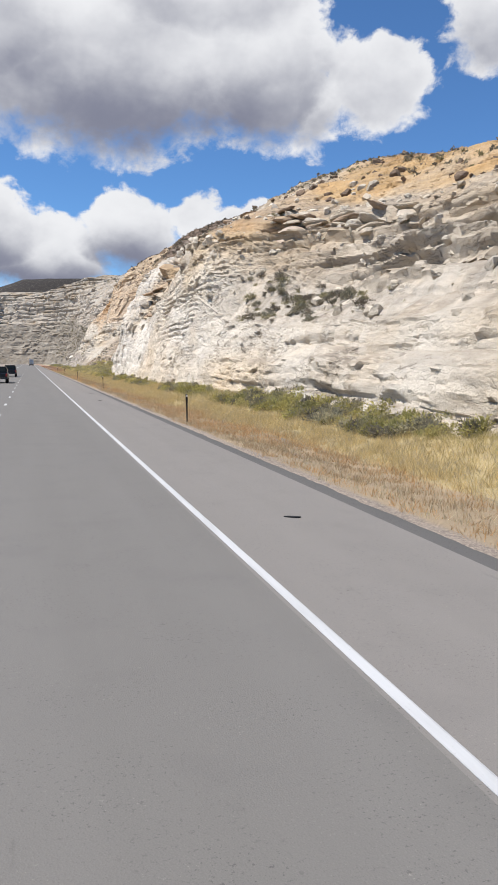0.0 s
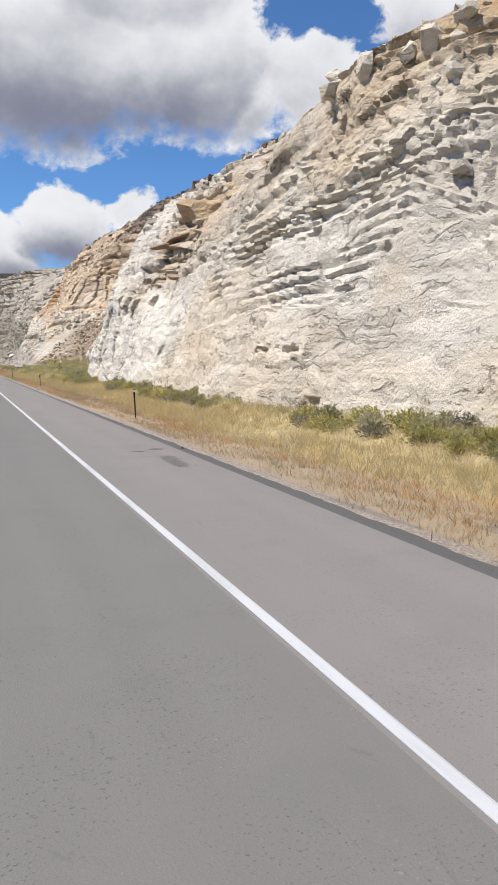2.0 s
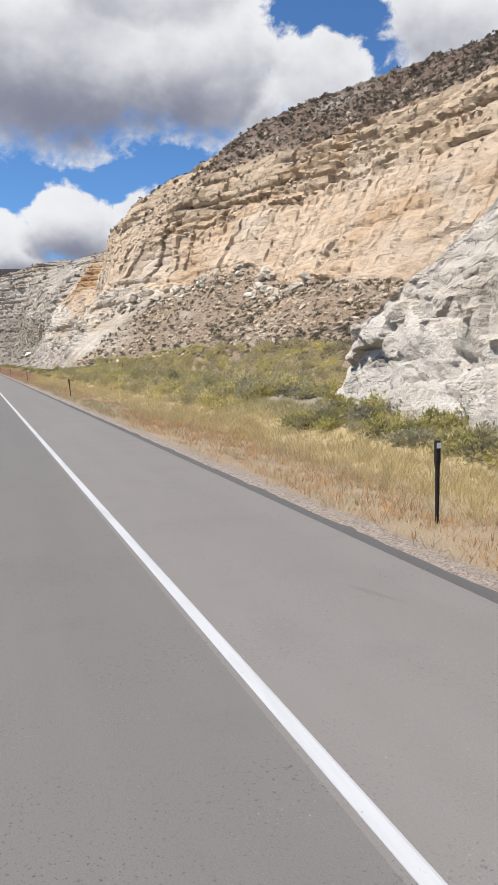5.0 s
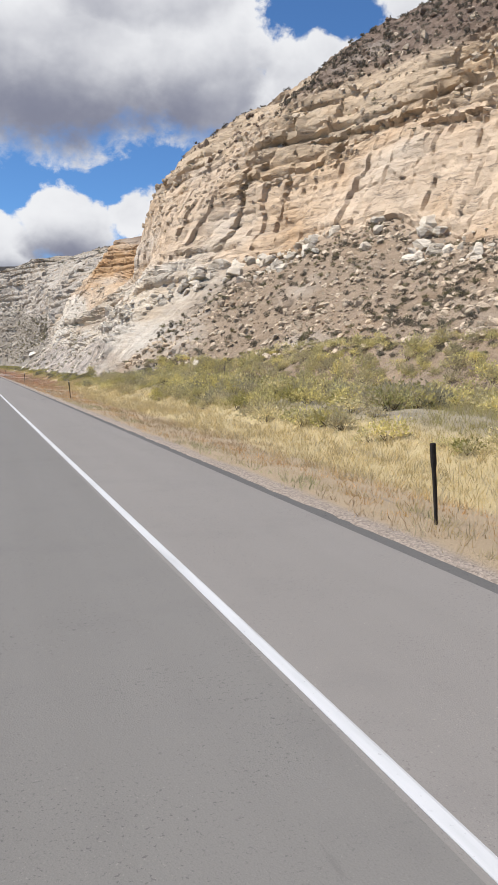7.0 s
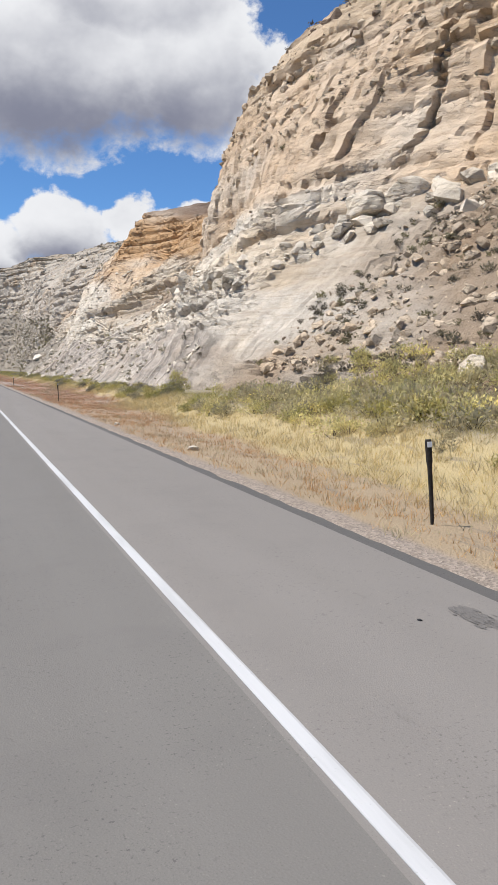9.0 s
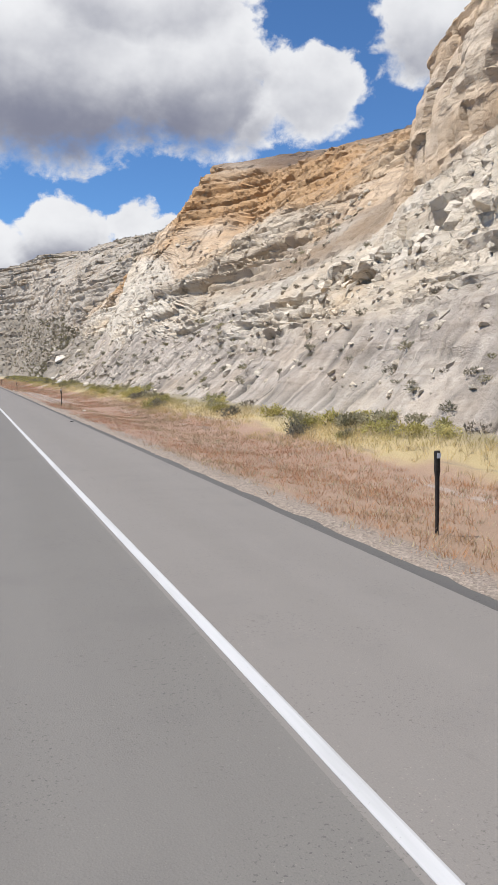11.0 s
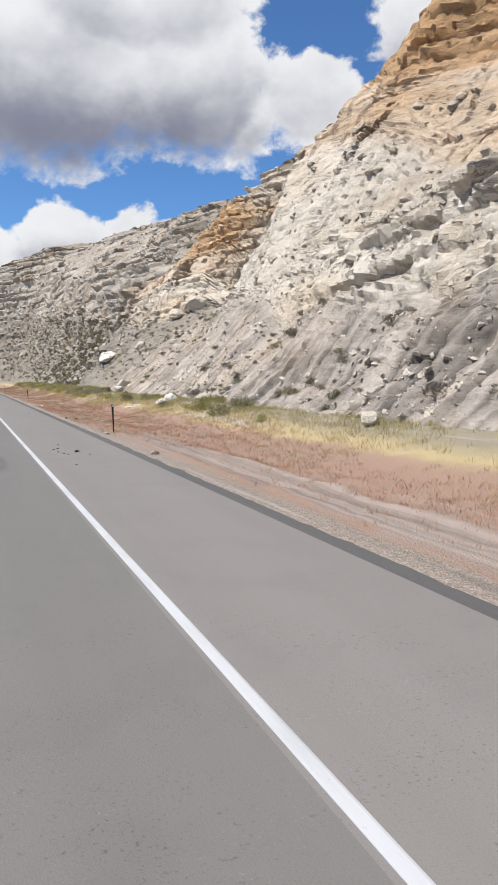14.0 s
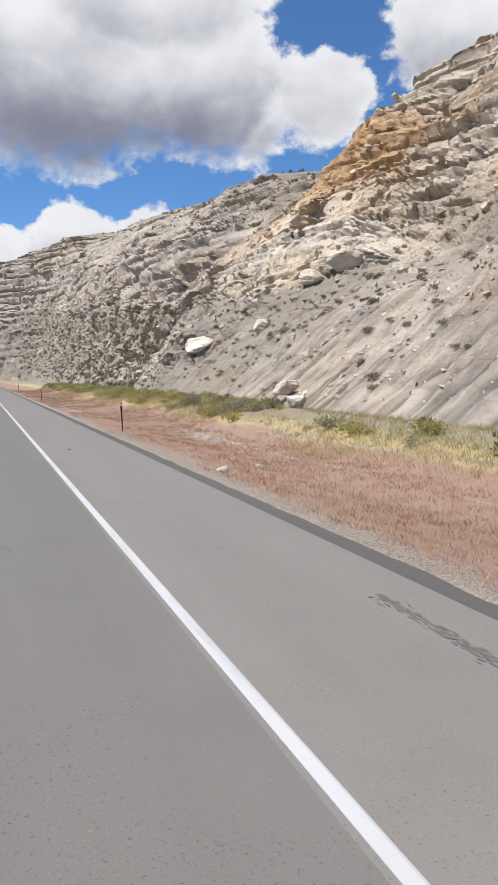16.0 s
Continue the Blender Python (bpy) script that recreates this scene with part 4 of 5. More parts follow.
def strip(name, x0, x1, z, mat, dist, label, category, skirt=0.0, parent=None, wobble=0.0):
    vs, fs = [], []
    for i, d in enumerate(dist):
        cx, cy, h = road_line(d)
        w = wobble * (noise.noise((d * 0.9, 3.1, 0.0)) + 0.6 * noise.noise((d * 3.7, 1.0, 0.0))) if wobble else 0.0
        w -= 1.6 * wobble * min(1.0, max(0.0, (d - 40.0) / 60.0)) * min(1.0, max(0.0, (330.0 - d) / 40.0)) if wobble else 0.0
        for x, zz in ((x0, z - skirt), (x0, z), (x1 + w, z), (x1 + w * 1.2 + 0.02, z - skirt)):
            vs.append((cx + x * math.cos(h), cy + x * math.sin(h), zz))
        if i:
            a, b = (i - 1) * 4, i * 4
            fs += [(a + j, a + j + 1, b + j + 1, b + j) for j in range(3)]
    me = mesh_from(name, np.array(vs), np.array(fs)[:, ::-1], mat, smooth=False)
    ob = new(name, me)
    ob.parent = parent
    return tagged(ob, label, category, kind="structure") if parent is None else tagged(ob, label)


FINE = [float(v) for v in np.concatenate([np.arange(-60, 430, 0.25), np.arange(430, 1150, 8.0)])]
LONG = [float(v) for v in np.concatenate([np.arange(-60, 640, 20), np.arange(640, 1150, 10)])]
road = strip("road", -9.0, 1.9, 0.0, ASPHALT, LONG, "worn grey asphalt highway lanes", "road", 0.12)
shoulder = strip("road_shoulder", 1.9, 4.76, 0.0, SHOULDER, LONG, "lighter brownish-grey asphalt shoulder", "road shoulder", 0.12)
edge_strip = strip("road_edge", 4.76, 5.12, -0.008, EDGE, FINE, "dark ragged asphalt strip along the shoulder", "road edge", 0.12, None, 0.075)
strip("edge_line", 1.95, 2.05, 0.006, PAINT, LONG, "solid white painted edge line", "road marking", 0.005)
strip("median_line", -5.62, -5.5, 0.006, PAINT, LONG, "solid painted line by the median shoulder", "road marking", 0.005)


def lane_dashes():
    bm = bmesh.new()
    box(bm, -0.06, 0.06, 0, 1.8, 0.0, 0.006)
    me = bpy.data.meshes.new("lane_dash")
    bm.to_mesh(me)
    bm.free()
    me.materials.append(PAINT)
    for i in range(66):
        ob = new("lane_dash", me)
        ob.location = (-1.88, -12 + 9.1 * i, 0.001)
        tagged(ob, "short white painted lane dash", "road marking", "lane dashes", "structure")


lane_dashes()


# delineator posts beside the shoulder
def delineator():
    root = tagged(new("delineator_post"), "dark flexible roadside delineator post with white reflector", "delineator", "roadside delineators")
    bm = bmesh.new()
    rows = []
    for z, w, d, off in ((-0.35, 0.020, 0.014, 0.0), (0.0, 0.022, 0.015, 0.0), (0.45, 0.027, 0.017, -0.012), (0.85, 0.030, 0.018, -0.03), (0.93, 0.040, 0.024, -0.034), (1.22, 0.040, 0.024, -0.048), (1.24, 0.034, 0.02, -0.049)):
        rows.append([bm.verts.new((off + x, y, z)) for x, y in ((-w, -d), (-w * 0.4, -d * 1.5), (w * 0.4, -d * 1.5), (w, -d), (w, d), (-w, d))])
    for a, b in zip(rows, rows[1:]):
        for i in range(6):
            bm.faces.new((a[i], a[(i + 1) % 6], b[(i + 1) % 6], b[i]))
    bm.faces.new(rows[-1])
    part("stake", bm, POST, root)
    bm = bmesh.new()
    box(bm, -0.084, -0.008, -0.044, -0.037, 1.13, 1.21, 0.003)
    part("reflector", bm, REFLECT, root, "white reflective band")
    return root


first = delineator()
first.matrix_basis = pose(5.82, 31.0, -0.10, 0, 0.6, 4)
for i, (x, y, lean, tw) in enumerate(((6.35, 74.7, -0.5, -6), (6.48, 118.6, 0.8, 3), (6.45, 161.85, -3.0, 5), (6.5, 205.6, -2.4, -4), (6.55, 250.6, 0.5, 8), (6.35, 295.4, 0.2, -3), (6.1, 340.2, 0.4, 2), (6.15, 385.6, -0.4, 0), (6.2, 430.0, 0.6, -5), (6.3, 475.0, -0.6, 4))):
    post = copy_thing(first, pose(x, y, -0.10, 0, lean, tw))
    if y == 161.85:    # this one has lost its reflector
        for child in [c for c in post.children if c.name.startswith("reflector")]:
            bpy.data.objects.remove(child)


# things on the slopes
rng = np.random.default_rng(5)


def leaf_cloud(count, rx, rz, size, seed):
    """A shrub crown: many small leaf blades in uneven clumps over a bare foot."""
    r = np.random.default_rng(seed)
    clumps = r.normal(size=(9, 3))
    clumps /= np.linalg.norm(clumps, axis=1, keepdims=True)
    clumps[:, 2] = np.abs(clumps[:, 2])
    centres = clumps * np.array([rx, rx, rz]) * r.uniform(0.35, 0.95, (9, 1)) + (0, 0, rz * 0.25)
    c = centres[r.integers(0, 9, count)] + r.normal(size=(count, 3)) * np.array([rx, rx, rz]) * 0.23
    c[:, 2] = np.abs(c[:, 2])
    out = c * np.array([1, 1, 1.6])
    up = out / (np.linalg.norm(out, axis=1, keepdims=True) + 1e-6) + r.normal(size=(count, 3)) * 0.6
    up /= np.linalg.norm(up, axis=1, keepdims=True)
    side = np.cross(up, r.normal(size=(count, 3)))
    side /= np.linalg.norm(side, axis=1, keepdims=True) + 1e-6
    ln = size * r.uniform(0.7, 1.5, (count, 1))
    v = np.stack([c - side * ln * 0.28, c + side * ln * 0.28, c + up * ln], 1).reshape(-1, 3)
    stems = []
    for i in range(7):
        e = centres[i % 9]
        w = 0.018 * rx / 0.5
        stems += [(-w, 0, -0.1), (w, 0, -0.1), tuple(e * 0.9), (0, -w, -0.1), (0, w, -0.1), tuple(e * 0.9)]
    return np.concatenate([v, np.array(stems)]), count


SHRUBS = [leaf_cloud(330, 0.55, 0.45, 0.11, 40 + i) for i in range(5)]
THIN = [leaf_cloud(110, 0.55, 0.45, 0.16, 50 + i) for i in range(5)]
FULL = [leaf_cloud(260, 0.62, 0.55, 0.105, 56 + i) for i in range(5)]
TINY = [leaf_cloud(34, 0.5, 0.4, 0.30, 66 + i) for i in range(5)]
SAGES = np.array([[0.30, 0.275, 0.20], [0.33, 0.30, 0.18], [0.26, 0.235, 0.18], [0.22, 0.19, 0.15]])
GREENS = 1.12 * np.array([[0.36, 0.33, 0.13], [0.42, 0.37, 0.14], [0.32, 0.30, 0.135], [0.44, 0.39, 0.17], [0.36, 0.33, 0.22]])
BELT = 1.3 * np.array([[0.47, 0.42, 0.20], [0.43, 0.385, 0.20], [0.52, 0.455, 0.20], [0.39, 0.345, 0.21], [0.50, 0.44, 0.25], [0.34, 0.295, 0.19]])


def scatter_shrubs(name, spots, sizes, colours, kinds, label):
    """Many shrubs in one mesh, for scrub that nobody would count."""
    vs, ts = [], []
    for p, sc, col, kind in zip(spots, sizes, colours, kinds):
        v, n = kind[rng.integers(0, 5)]
        a = rng.uniform(0, 6.28)
        rot = np.array([[math.cos(a), -math.sin(a), 0], [math.sin(a), math.cos(a), 0], [0, 0, 1]])
        vs.append((v * np.array([sc, sc, sc * rng.uniform(0.75, 1.15)])) @ rot.T + p)
        t = np.tile(col * rng.uniform(0.8, 1.2), (len(v), 1))
        t[3 * n:] = (0.10, 0.08, 0.06)
        ts.append(t)
    v = np.concatenate(vs)
    me = mesh_from(name, v, np.arange(len(v)).reshape(-1, 3), SAGE, np.concatenate(ts), smooth=False)
    return tagged(new(name, me), label, "scrub", kind="stuff")


def pick(b, count, y0, y1, s0, s1, soil=0.0, dens=0.5, seed=0):
    """Random places on a bluff's grid between two stations and two heights of its profile, gathered in patches."""
    root, V, T, S, N, s = b
    js = np.where((s >= s0) & (s < s1))[0]
    ys = V[:, 0, 1]
    isx = np.where((ys >= y0) & (ys < y1))[0]
    out = []
    r = np.random.default_rng(seed)
    for _ in range(40):
        i, j = r.choice(isx, count * 2), r.choice(js, count * 2)
        p = V[i, j]
        ok = (S[i, j] >= soil) & (fbm(p * 0.13, 3, seed + 3) > r.uniform(-0.9, 0.9, len(p)) * dens)
        out.append(p[ok])
        if sum(map(len, out)) >= count:
            break
    return np.concatenate(out)[:count]


spots, sizes, cols, kinds = [], [], [], []


def sow(p, lo, hi, palette, kind):
    for q in p:
        spots.append(q - (0, 0, 0.05))
        sizes.append(lo + (hi - lo) * rng.random() ** 1.8)
        cols.append(palette[rng.integers(0, len(palette))])
        kinds.append(kind)


sow(pick(near, 90, 36, 62, 2.0, 4.0, 0.3, 0.4, 1), 0.4, 1.3, SAGES, SHRUBS)
sow(pick(near, 700, 6, 118, 5.4, 6.9, 0.0, 0.7, 2), 0.3, 0.8, SAGES, TINY)
sow(pick(near, 25, 60, 125, 3.0, 5.0, 0.0, 0.5, 3), 0.3, 0.9, SAGES, SHRUBS)
sow(pick(tan, 2400, 142, 240, 0.7, 2.0, 0.3, 0.6, 4), 0.25, 0.85, SAGES * 0.7, THIN)
sow(pick(tan, 1150, 142, 232, 0.02, 0.95, 0.3, 1.2, 14), 0.6, 1.3, BELT, FULL)
sow(pick(tan, 110, 225, 248, 0.02, 0.35, 0.3, 0.8, 15), 0.5, 1.0, GREENS, FULL)
sow(pick(tan, 5200, 142, 288, 5.0, 6.95, 0.3, 1.0, 5), 0.3, 0.9, SAGES[2:] * 0.75, TINY)
sow(pick(tan, 110, 246, 300, 0.1, 2.6, 0.2, 0.4, 6), 0.3, 0.8, SAGES, THIN)
sow(pick(grey, 150, 300, 400, 0.2, 2.6, 0.1, 0.4, 7), 0.3, 0.9, SAGES, SHRUBS)
sow(pick(grey, 330, 396, 455, 0.1, 2.6, 0.2, 0.7, 8), 0.3, 0.8, SAGES * 0.85, THIN)
sow(pick(tan, 420, 142, 262, 3.6, 5.4, 0.0, 0.7, 16), 0.25, 0.7, SAGES * 0.8, THIN)
sow(pick(grey, 200, 300, 450, 3.0, 6.9, 0.3, 0.6, 9), 0.3, 0.8, SAGES, THIN)
sow(pick(far, 1800, 450, 930, 0.1, 2.0, 0.2, 0.9, 10), 0.8, 2.4, SAGES * 0.8, TINY)
sow(pick(far, 900, 450, 930, 4.2, 6.9, 0.0, 0.9, 11), 0.8, 2.0, SAGES * 0.8, TINY)
scatter_shrubs("sagebrush_scrub", spots, sizes, cols, kinds, "grey-green sagebrush scattered over the rocky slopes")

# leafy roadside brush between the grass and the rock
spots, sizes, cols, kinds = [], [], [], []
for y in np.arange(8, 505, 0.42):
    belt = float(np.clip((y - 138) / 10, 0, 1) * np.clip((240 - y) / 16, 0, 1))
    wide = 1.0 + 7.0 * belt + 3.5 * np.clip((y - 392) / 12, 0, 1)
    thick = (4.6 if y < 52 else 2.2) if y < 130 else (5.0 if y < 245 else (0.9 if y < 300 else (0.5 if y < 388 else 2.2)))
    for _ in range(rng.poisson(thick)):
        x = rng.uniform(11.0, 12.6 + wide) if y < 290 else rng.uniform(11.8, 13.6 + wide)
        if noise.noise((x * 0.25, y * 0.09, 0)) < (-0.35 if belt > 0.5 else -0.12):
            continue
        z = float(ground_height(np.array([x]), np.array([y]))[0])
        spots.append(np.array([x, y, z - 0.03]))
        sizes.append(rng.uniform(0.45, 1.15) + 0.25 * belt * (x > 13))
        cols.append(BELT[rng.integers(0, 6)] if belt > 0.5 and rng.random() < 0.75 else GREENS[rng.integers(0, 5)] if rng.random() < 0.8 else SAGES[rng.integers(0, 3)])
        kinds.append(FULL if belt > 0.5 else SHRUBS)
scatter_shrubs("roadside_brush", spots, sizes, cols, kinds, "olive-green leafy brush along the ditch")


# dry grass of the verge
def verge_grass():
    n = 140000
    y = rng.uniform(5, 500, n)
    x = 5.4 + rng.random(n) ** 0.85 * (7.6 + 6.5 * np.clip((y - 142) / 10, 0, 1) * np.clip((240 - y) / 20, 0, 1) + 2.6 * np.clip((y - 300) / 30, 0, 1))
    p = np.stack([x, y, x * 0], 1)
    wob = fbm(p * np.array([0.5, 0.2, 1]), 3, 12) * 1.6
    late = np.clip((y - 205) / 70, 0, 1)
    d = x + wob
    cover = np.where(x < 5.55, 0.3, np.where(d < 8 + 3 * late, 0.97, 1.0)) * np.clip(0.85 - 0.08 * late + (1.1 + 0.4 * late) * fbm(p * np.array([0.35, 0.16, 1]), 3, 15), 0.04, 1)
    cover = cover * (1 - 0.9 * graded(y) * (d < 8.4))
    keep = rng.random(n) < cover
    x, y, d, late = x[keep], y[keep], d[keep], late[keep]
    n = len(x)
    z = ground_height(x, y)
    edge = 8.0 + 3.0 * late
    red = np.array([0.56, 0.36, 0.18]) * (1 - late[:, None]) + np.array([0.47, 0.265, 0.17]) * late[:, None]
    straw = np.array([0.60, 0.485, 0.25])
    pale = np.array([0.58, 0.50, 0.34])
    olive = np.array([0.34, 0.32, 0.115])
    k = np.clip((d - edge + 0.5) / 1.2, 0, 1)[:, None]
    g = np.clip((d - 11.2 - late) / 1.2, 0, 1)[:, None] * 0.7
    col = red * (1 - k) + straw * k
    col = col * (1 - g) + olive * g
    dry = np.clip(2.2 * fbm(np.stack([x * 0.9, y * 0.1, x * 0], 1), 3, 44), 0, 0.8)[:, None] * (1 - 0.85 * k)
    col = col * (1 - dry) + dry * np.array([0.40, 0.315, 0.205])
    weeds = np.clip((y - 138) / 8, 0, 1) * np.clip((204 - y) / 8, 0, 1) * np.clip((7.2 - d) / 0.8, 0, 1) * np.clip(0.6 + 2 * fbm(np.stack([x, y * 0.3, x * 0], 1), 2, 46), 0, 1)
    col = col * (1 - weeds[:, None]) + weeds[:, None] * np.array([0.36, 0.36, 0.19])
    isp = (rng.random(n) < 0.25)[:, None]
    col = np.where(isp, pale * 0.9, col) * rng.uniform(0.8, 1.2, (n, 1))
    hgt = (0.13 - 0.045 * late + 0.13 * k[:, 0] + 0.05 * rng.random(n)) * rng.uniform(0.6, 1.3, n)
    b = 9
    base = np.repeat(np.stack([x, y, z - 0.02], 1), b, 0)
    off = rng.normal(size=(n * b, 3)) * np.array([0.095, 0.095, 0])
    lean = rng.normal(size=(n * b, 3)) * 0.5
    lean[:, 2] = 1.0
    h = np.repeat(hgt, b)[:, None] * rng.uniform(0.5, 1.25, (n * b, 1))
    tip = base + off + lean * h
    ang = rng.uniform(0, 3.14, n * b)
    w = np.stack([np.cos(ang), np.sin(ang), ang * 0], 1) * rng.uniform(0.004, 0.010, (n * b, 1))
    v = np.stack([base + off - w, base + off + w, tip], 1).reshape(-1, 3)
    t = np.repeat(np.repeat(col, b, 0), 3, 0)
    me = mesh_from("verge_grass", v, np.arange(len(v)).reshape(-1, 3), GRASS, t, smooth=False)
    tagged(new("verge_grass", me), "dry straw-yellow and reddish verge grass", "grass", kind="stuff")


verge_grass()


# loose rocks
def rock_mesh(seed, sx, sy, sz, count=26):
    r = random.Random(seed)
    bm = bmesh.new()
    for _ in range(count):
        v = Vector((r.gauss(0, 1), r.gauss(0, 1), r.gauss(0, 1))).normalized()
        m = max(abs(v.x), abs(v.y), abs(v.z)) ** 0.6
        bm.verts.new((v.x / m * sx, v.y / m * sy, v.z / m * sz))
    bmesh.ops.convex_hull(bm, input=bm.verts)
    loose = [v for v in bm.verts if not v.link_faces]
    bmesh.ops.delete(bm, geom=loose, context="VERTS")
    bmesh.ops.triangulate(bm, faces=bm.faces)
    bm.verts.index_update()
    v = np.array([q.co[:] for q in bm.verts])
    f = np.array([[q.index for q in g.verts] for g in bm.faces])
    bm.free()
    return v, f


ROCKS = [rock_mesh(60 + i, 0.5 * (1 + 0.3 * math.sin(i)), 0.55, 0.36 + 0.05 * (i % 3), 15) for i in range(8)]
CHIPS = [rock_mesh(80 + i, 0.5 * (1 + 0.4 * math.sin(i)), 0.5, 0.26 + 0.08 * (i % 3), 10) for i in range(8)]


def turned(r, tilt=0.5):
    e = Euler((r.normal() * tilt, r.normal() * tilt, r.uniform(0, 6.28)))
    return np.array(e.to_matrix())


def scatter_rocks(name, groups, label):
    vs, fs, ts, n = [], [], [], 0
    for pts, lo, hi, tone in groups:
        for p in pts:
            sc = lo + (hi - lo) * rng.random() ** 3
            v, f = (ROCKS if sc > 0.55 else CHIPS)[rng.integers(0, 8)]
            vs.append((v * sc) @ turned(rng).T + p)
            fs.append(f + n)
            ts.append(np.tile(np.array(tone) * rng.uniform(0.75, 1.15), (len(v), 1)))
            n += len(v)
    me = mesh_from(name, np.concatenate(vs), np.concatenate(fs), ROCK, np.concatenate(ts), np.zeros(n), smooth=False)
    tagged(new(name, me), label, "rubble", kind="stuff")


PALE, WARM, BROWN = (0.60, 0.53, 0.43), (0.53, 0.425, 0.31), (0.20, 0.145, 0.105)
scatter_rocks("slope_rubble", (
    (pick(tan, 7000, 142, 238, 0.8, 2.05, 0.3, 0.7, 21), 0.08, 0.8, WARM),
    (pick(tan, 3000, 142, 240, 0.8, 2.05, 0.3, 0.7, 33), 0.08, 0.5, (0.37, 0.285, 0.21)),
    (pick(tan, 420, 200, 290, 1.75, 2.15, 0.0, 0.6, 22), 0.3, 1.9, PALE),
    (pick(tan, 1500, 246, 300, 0.3, 3.0, 0.0, 0.6, 23), 0.06, 0.6, PALE),
    (pick(grey, 900, 300, 372, 2.4, 4.6, 0.0, 0.6, 24), 0.12, 0.85, (0.50, 0.435, 0.345)),
    (pick(grey, 3500, 300, 400, 0.2, 2.6, 0.0, 0.7, 25), 0.05, 0.45, PALE),
    (pick(grey, 420, 396, 450, 0.3, 2.6, 0.0, 0.7, 26), 0.10, 1.0, (0.46, 0.40, 0.33)),
    (pick(grey, 500, 380, 450, 3.2, 6.0, 0.0, 0.7, 27), 0.2, 1.1, WARM),
    (pick(near, 500, 8, 66, 2.2, 5.0, 0.0, 0.7, 28), 0.15, 0.9, PALE),
    (pick(near, 500, 6, 118, 5.0, 6.9, 0.0, 0.7, 29), 0.2, 1.1, BROWN),
    (pick(near, 260, 60, 118, 3.8, 5.4, 0.0, 0.7, 30), 0.2, 1.1, PALE),
    (pick(tan, 1600, 142, 275, 3.8, 5.6, 0.0, 0.7, 34), 0.15, 1.0, WARM),
    (pick(tan, 900, 142, 280, 5.0, 6.9, 0.0, 0.7, 31), 0.2, 1.2, BROWN),
    (pick(far, 900, 455, 900, 0.3, 2.2, 0.0, 0.7, 32), 0.4, 2.0, (0.44, 0.385, 0.32)),
), "loose angular rubble strewn over the slopes")


def boulder_mesh(seed, sx, sy, sz):
    """A weathered angular boulder: a ball cut by random planes, with blunt edges and a rough skin."""
    r = np.random.default_rng(seed)
    bm = bmesh.new()
    bmesh.ops.create_icosphere(bm, subdivisions=4, radius=1.0)
    bm.verts.index_update()
    v = np.array([q.co[:] for q in bm.verts])
    f = np.array([[q.index for q in g.verts] for g in bm.faces])
    bm.free()
    n = r.normal(size=(13, 3))
    n /= np.linalg.norm(n, axis=1, keepdims=True)
    n = np.concatenate([n, [[0.1, 0, 1.0], [0, 0.1, -1.0]]])
    reach = r.uniform(0.66, 1.0, len(n)) / np.maximum(v @ n.T, 0.05)
    rad = (np.sort(reach, axis=1)[:, :2] * (0.8, 0.2)).sum(1)
    rad = np.minimum(rad, 1.25) * (1 + 0.09 * fbm(v * 1.7 + seed, 3, seed) + 0.06 * fbm(v * np.array([3, 3, 9.0]) + seed, 3, seed + 1))
    return v * rad[:, None] * np.array([sx, sy, sz]), f


def boulder(x, y, z, sx, sy, sz, tone, seed, label, parent=None, name="boulder", turn=(0, 0, 0)):
    v, f = boulder_mesh(seed, sx, sy, sz)
    r = np.array(Euler([radians(a) for a in turn]).to_matrix())
    v = v @ r.T
    me = mesh_from(name, v, f, ROCK, np.tile(np.array([tone]), (len(v), 1)), np.zeros(len(v)), smooth=False)
    ob = new(name, me)
    ob.location = (x, y, z)
    ob.parent = parent
    return tagged(ob, label, "" if parent else "boulder", "" if parent else "fallen boulders")


# jutting slabs and big boulders of the ledges
SLAB_T, SLAB_D = (0.47, 0.40, 0.31), (0.36, 0.27, 0.19)
SLABS = [(20.9, 61.0, 13.2, 1.5, 1.7, 1.0, (0.52, 0.42, 0.33)), (18.4, 65.4, 13.7, 1.5, 2.0, 0.7, (0.56, 0.50, 0.41)), (23.6, 62.5, 13.2, 1.3, 1.8, 0.7, PALE), (19.9, 62.8, 12.0, 1.2, 1.6, 0.4, SLAB_D), (19.6, 104.6, 14.9, 1.5, 2.2, 1.1, (0.46, 0.33, 0.2)), (20.2, 108.2, 15.2, 1.9, 2.5, 1.5, (0.45, 0.33, 0.21)),
         (16.6, 107.6, 12.5, 1.0, 1.5, 0.3, SLAB_D), (17.2, 105.2, 12.1, 1.1, 1.5, 0.36, SLAB_D), (17.7, 103.2, 11.9, 1.0, 1.4, 0.26, SLAB_T), (18.0, 101.2, 11.5, 1.0, 1.3, 0.3, SLAB_D),
         (17.2, 106.4, 12.9, 1.0, 1.6, 0.28, SLAB_D), (17.3, 104.0, 10.6, 0.9, 1.2, 0.24, SLAB_T), (16.8, 106.2, 9.6, 0.8, 1.1, 0.26, SLAB_D), (16.4, 105.2, 8.0, 0.9, 1.0, 0.7, SLAB_T), (16.5, 107.0, 8.2, 0.8, 0.9, 0.8, SLAB_D)]
pick_slab = random.Random(12)
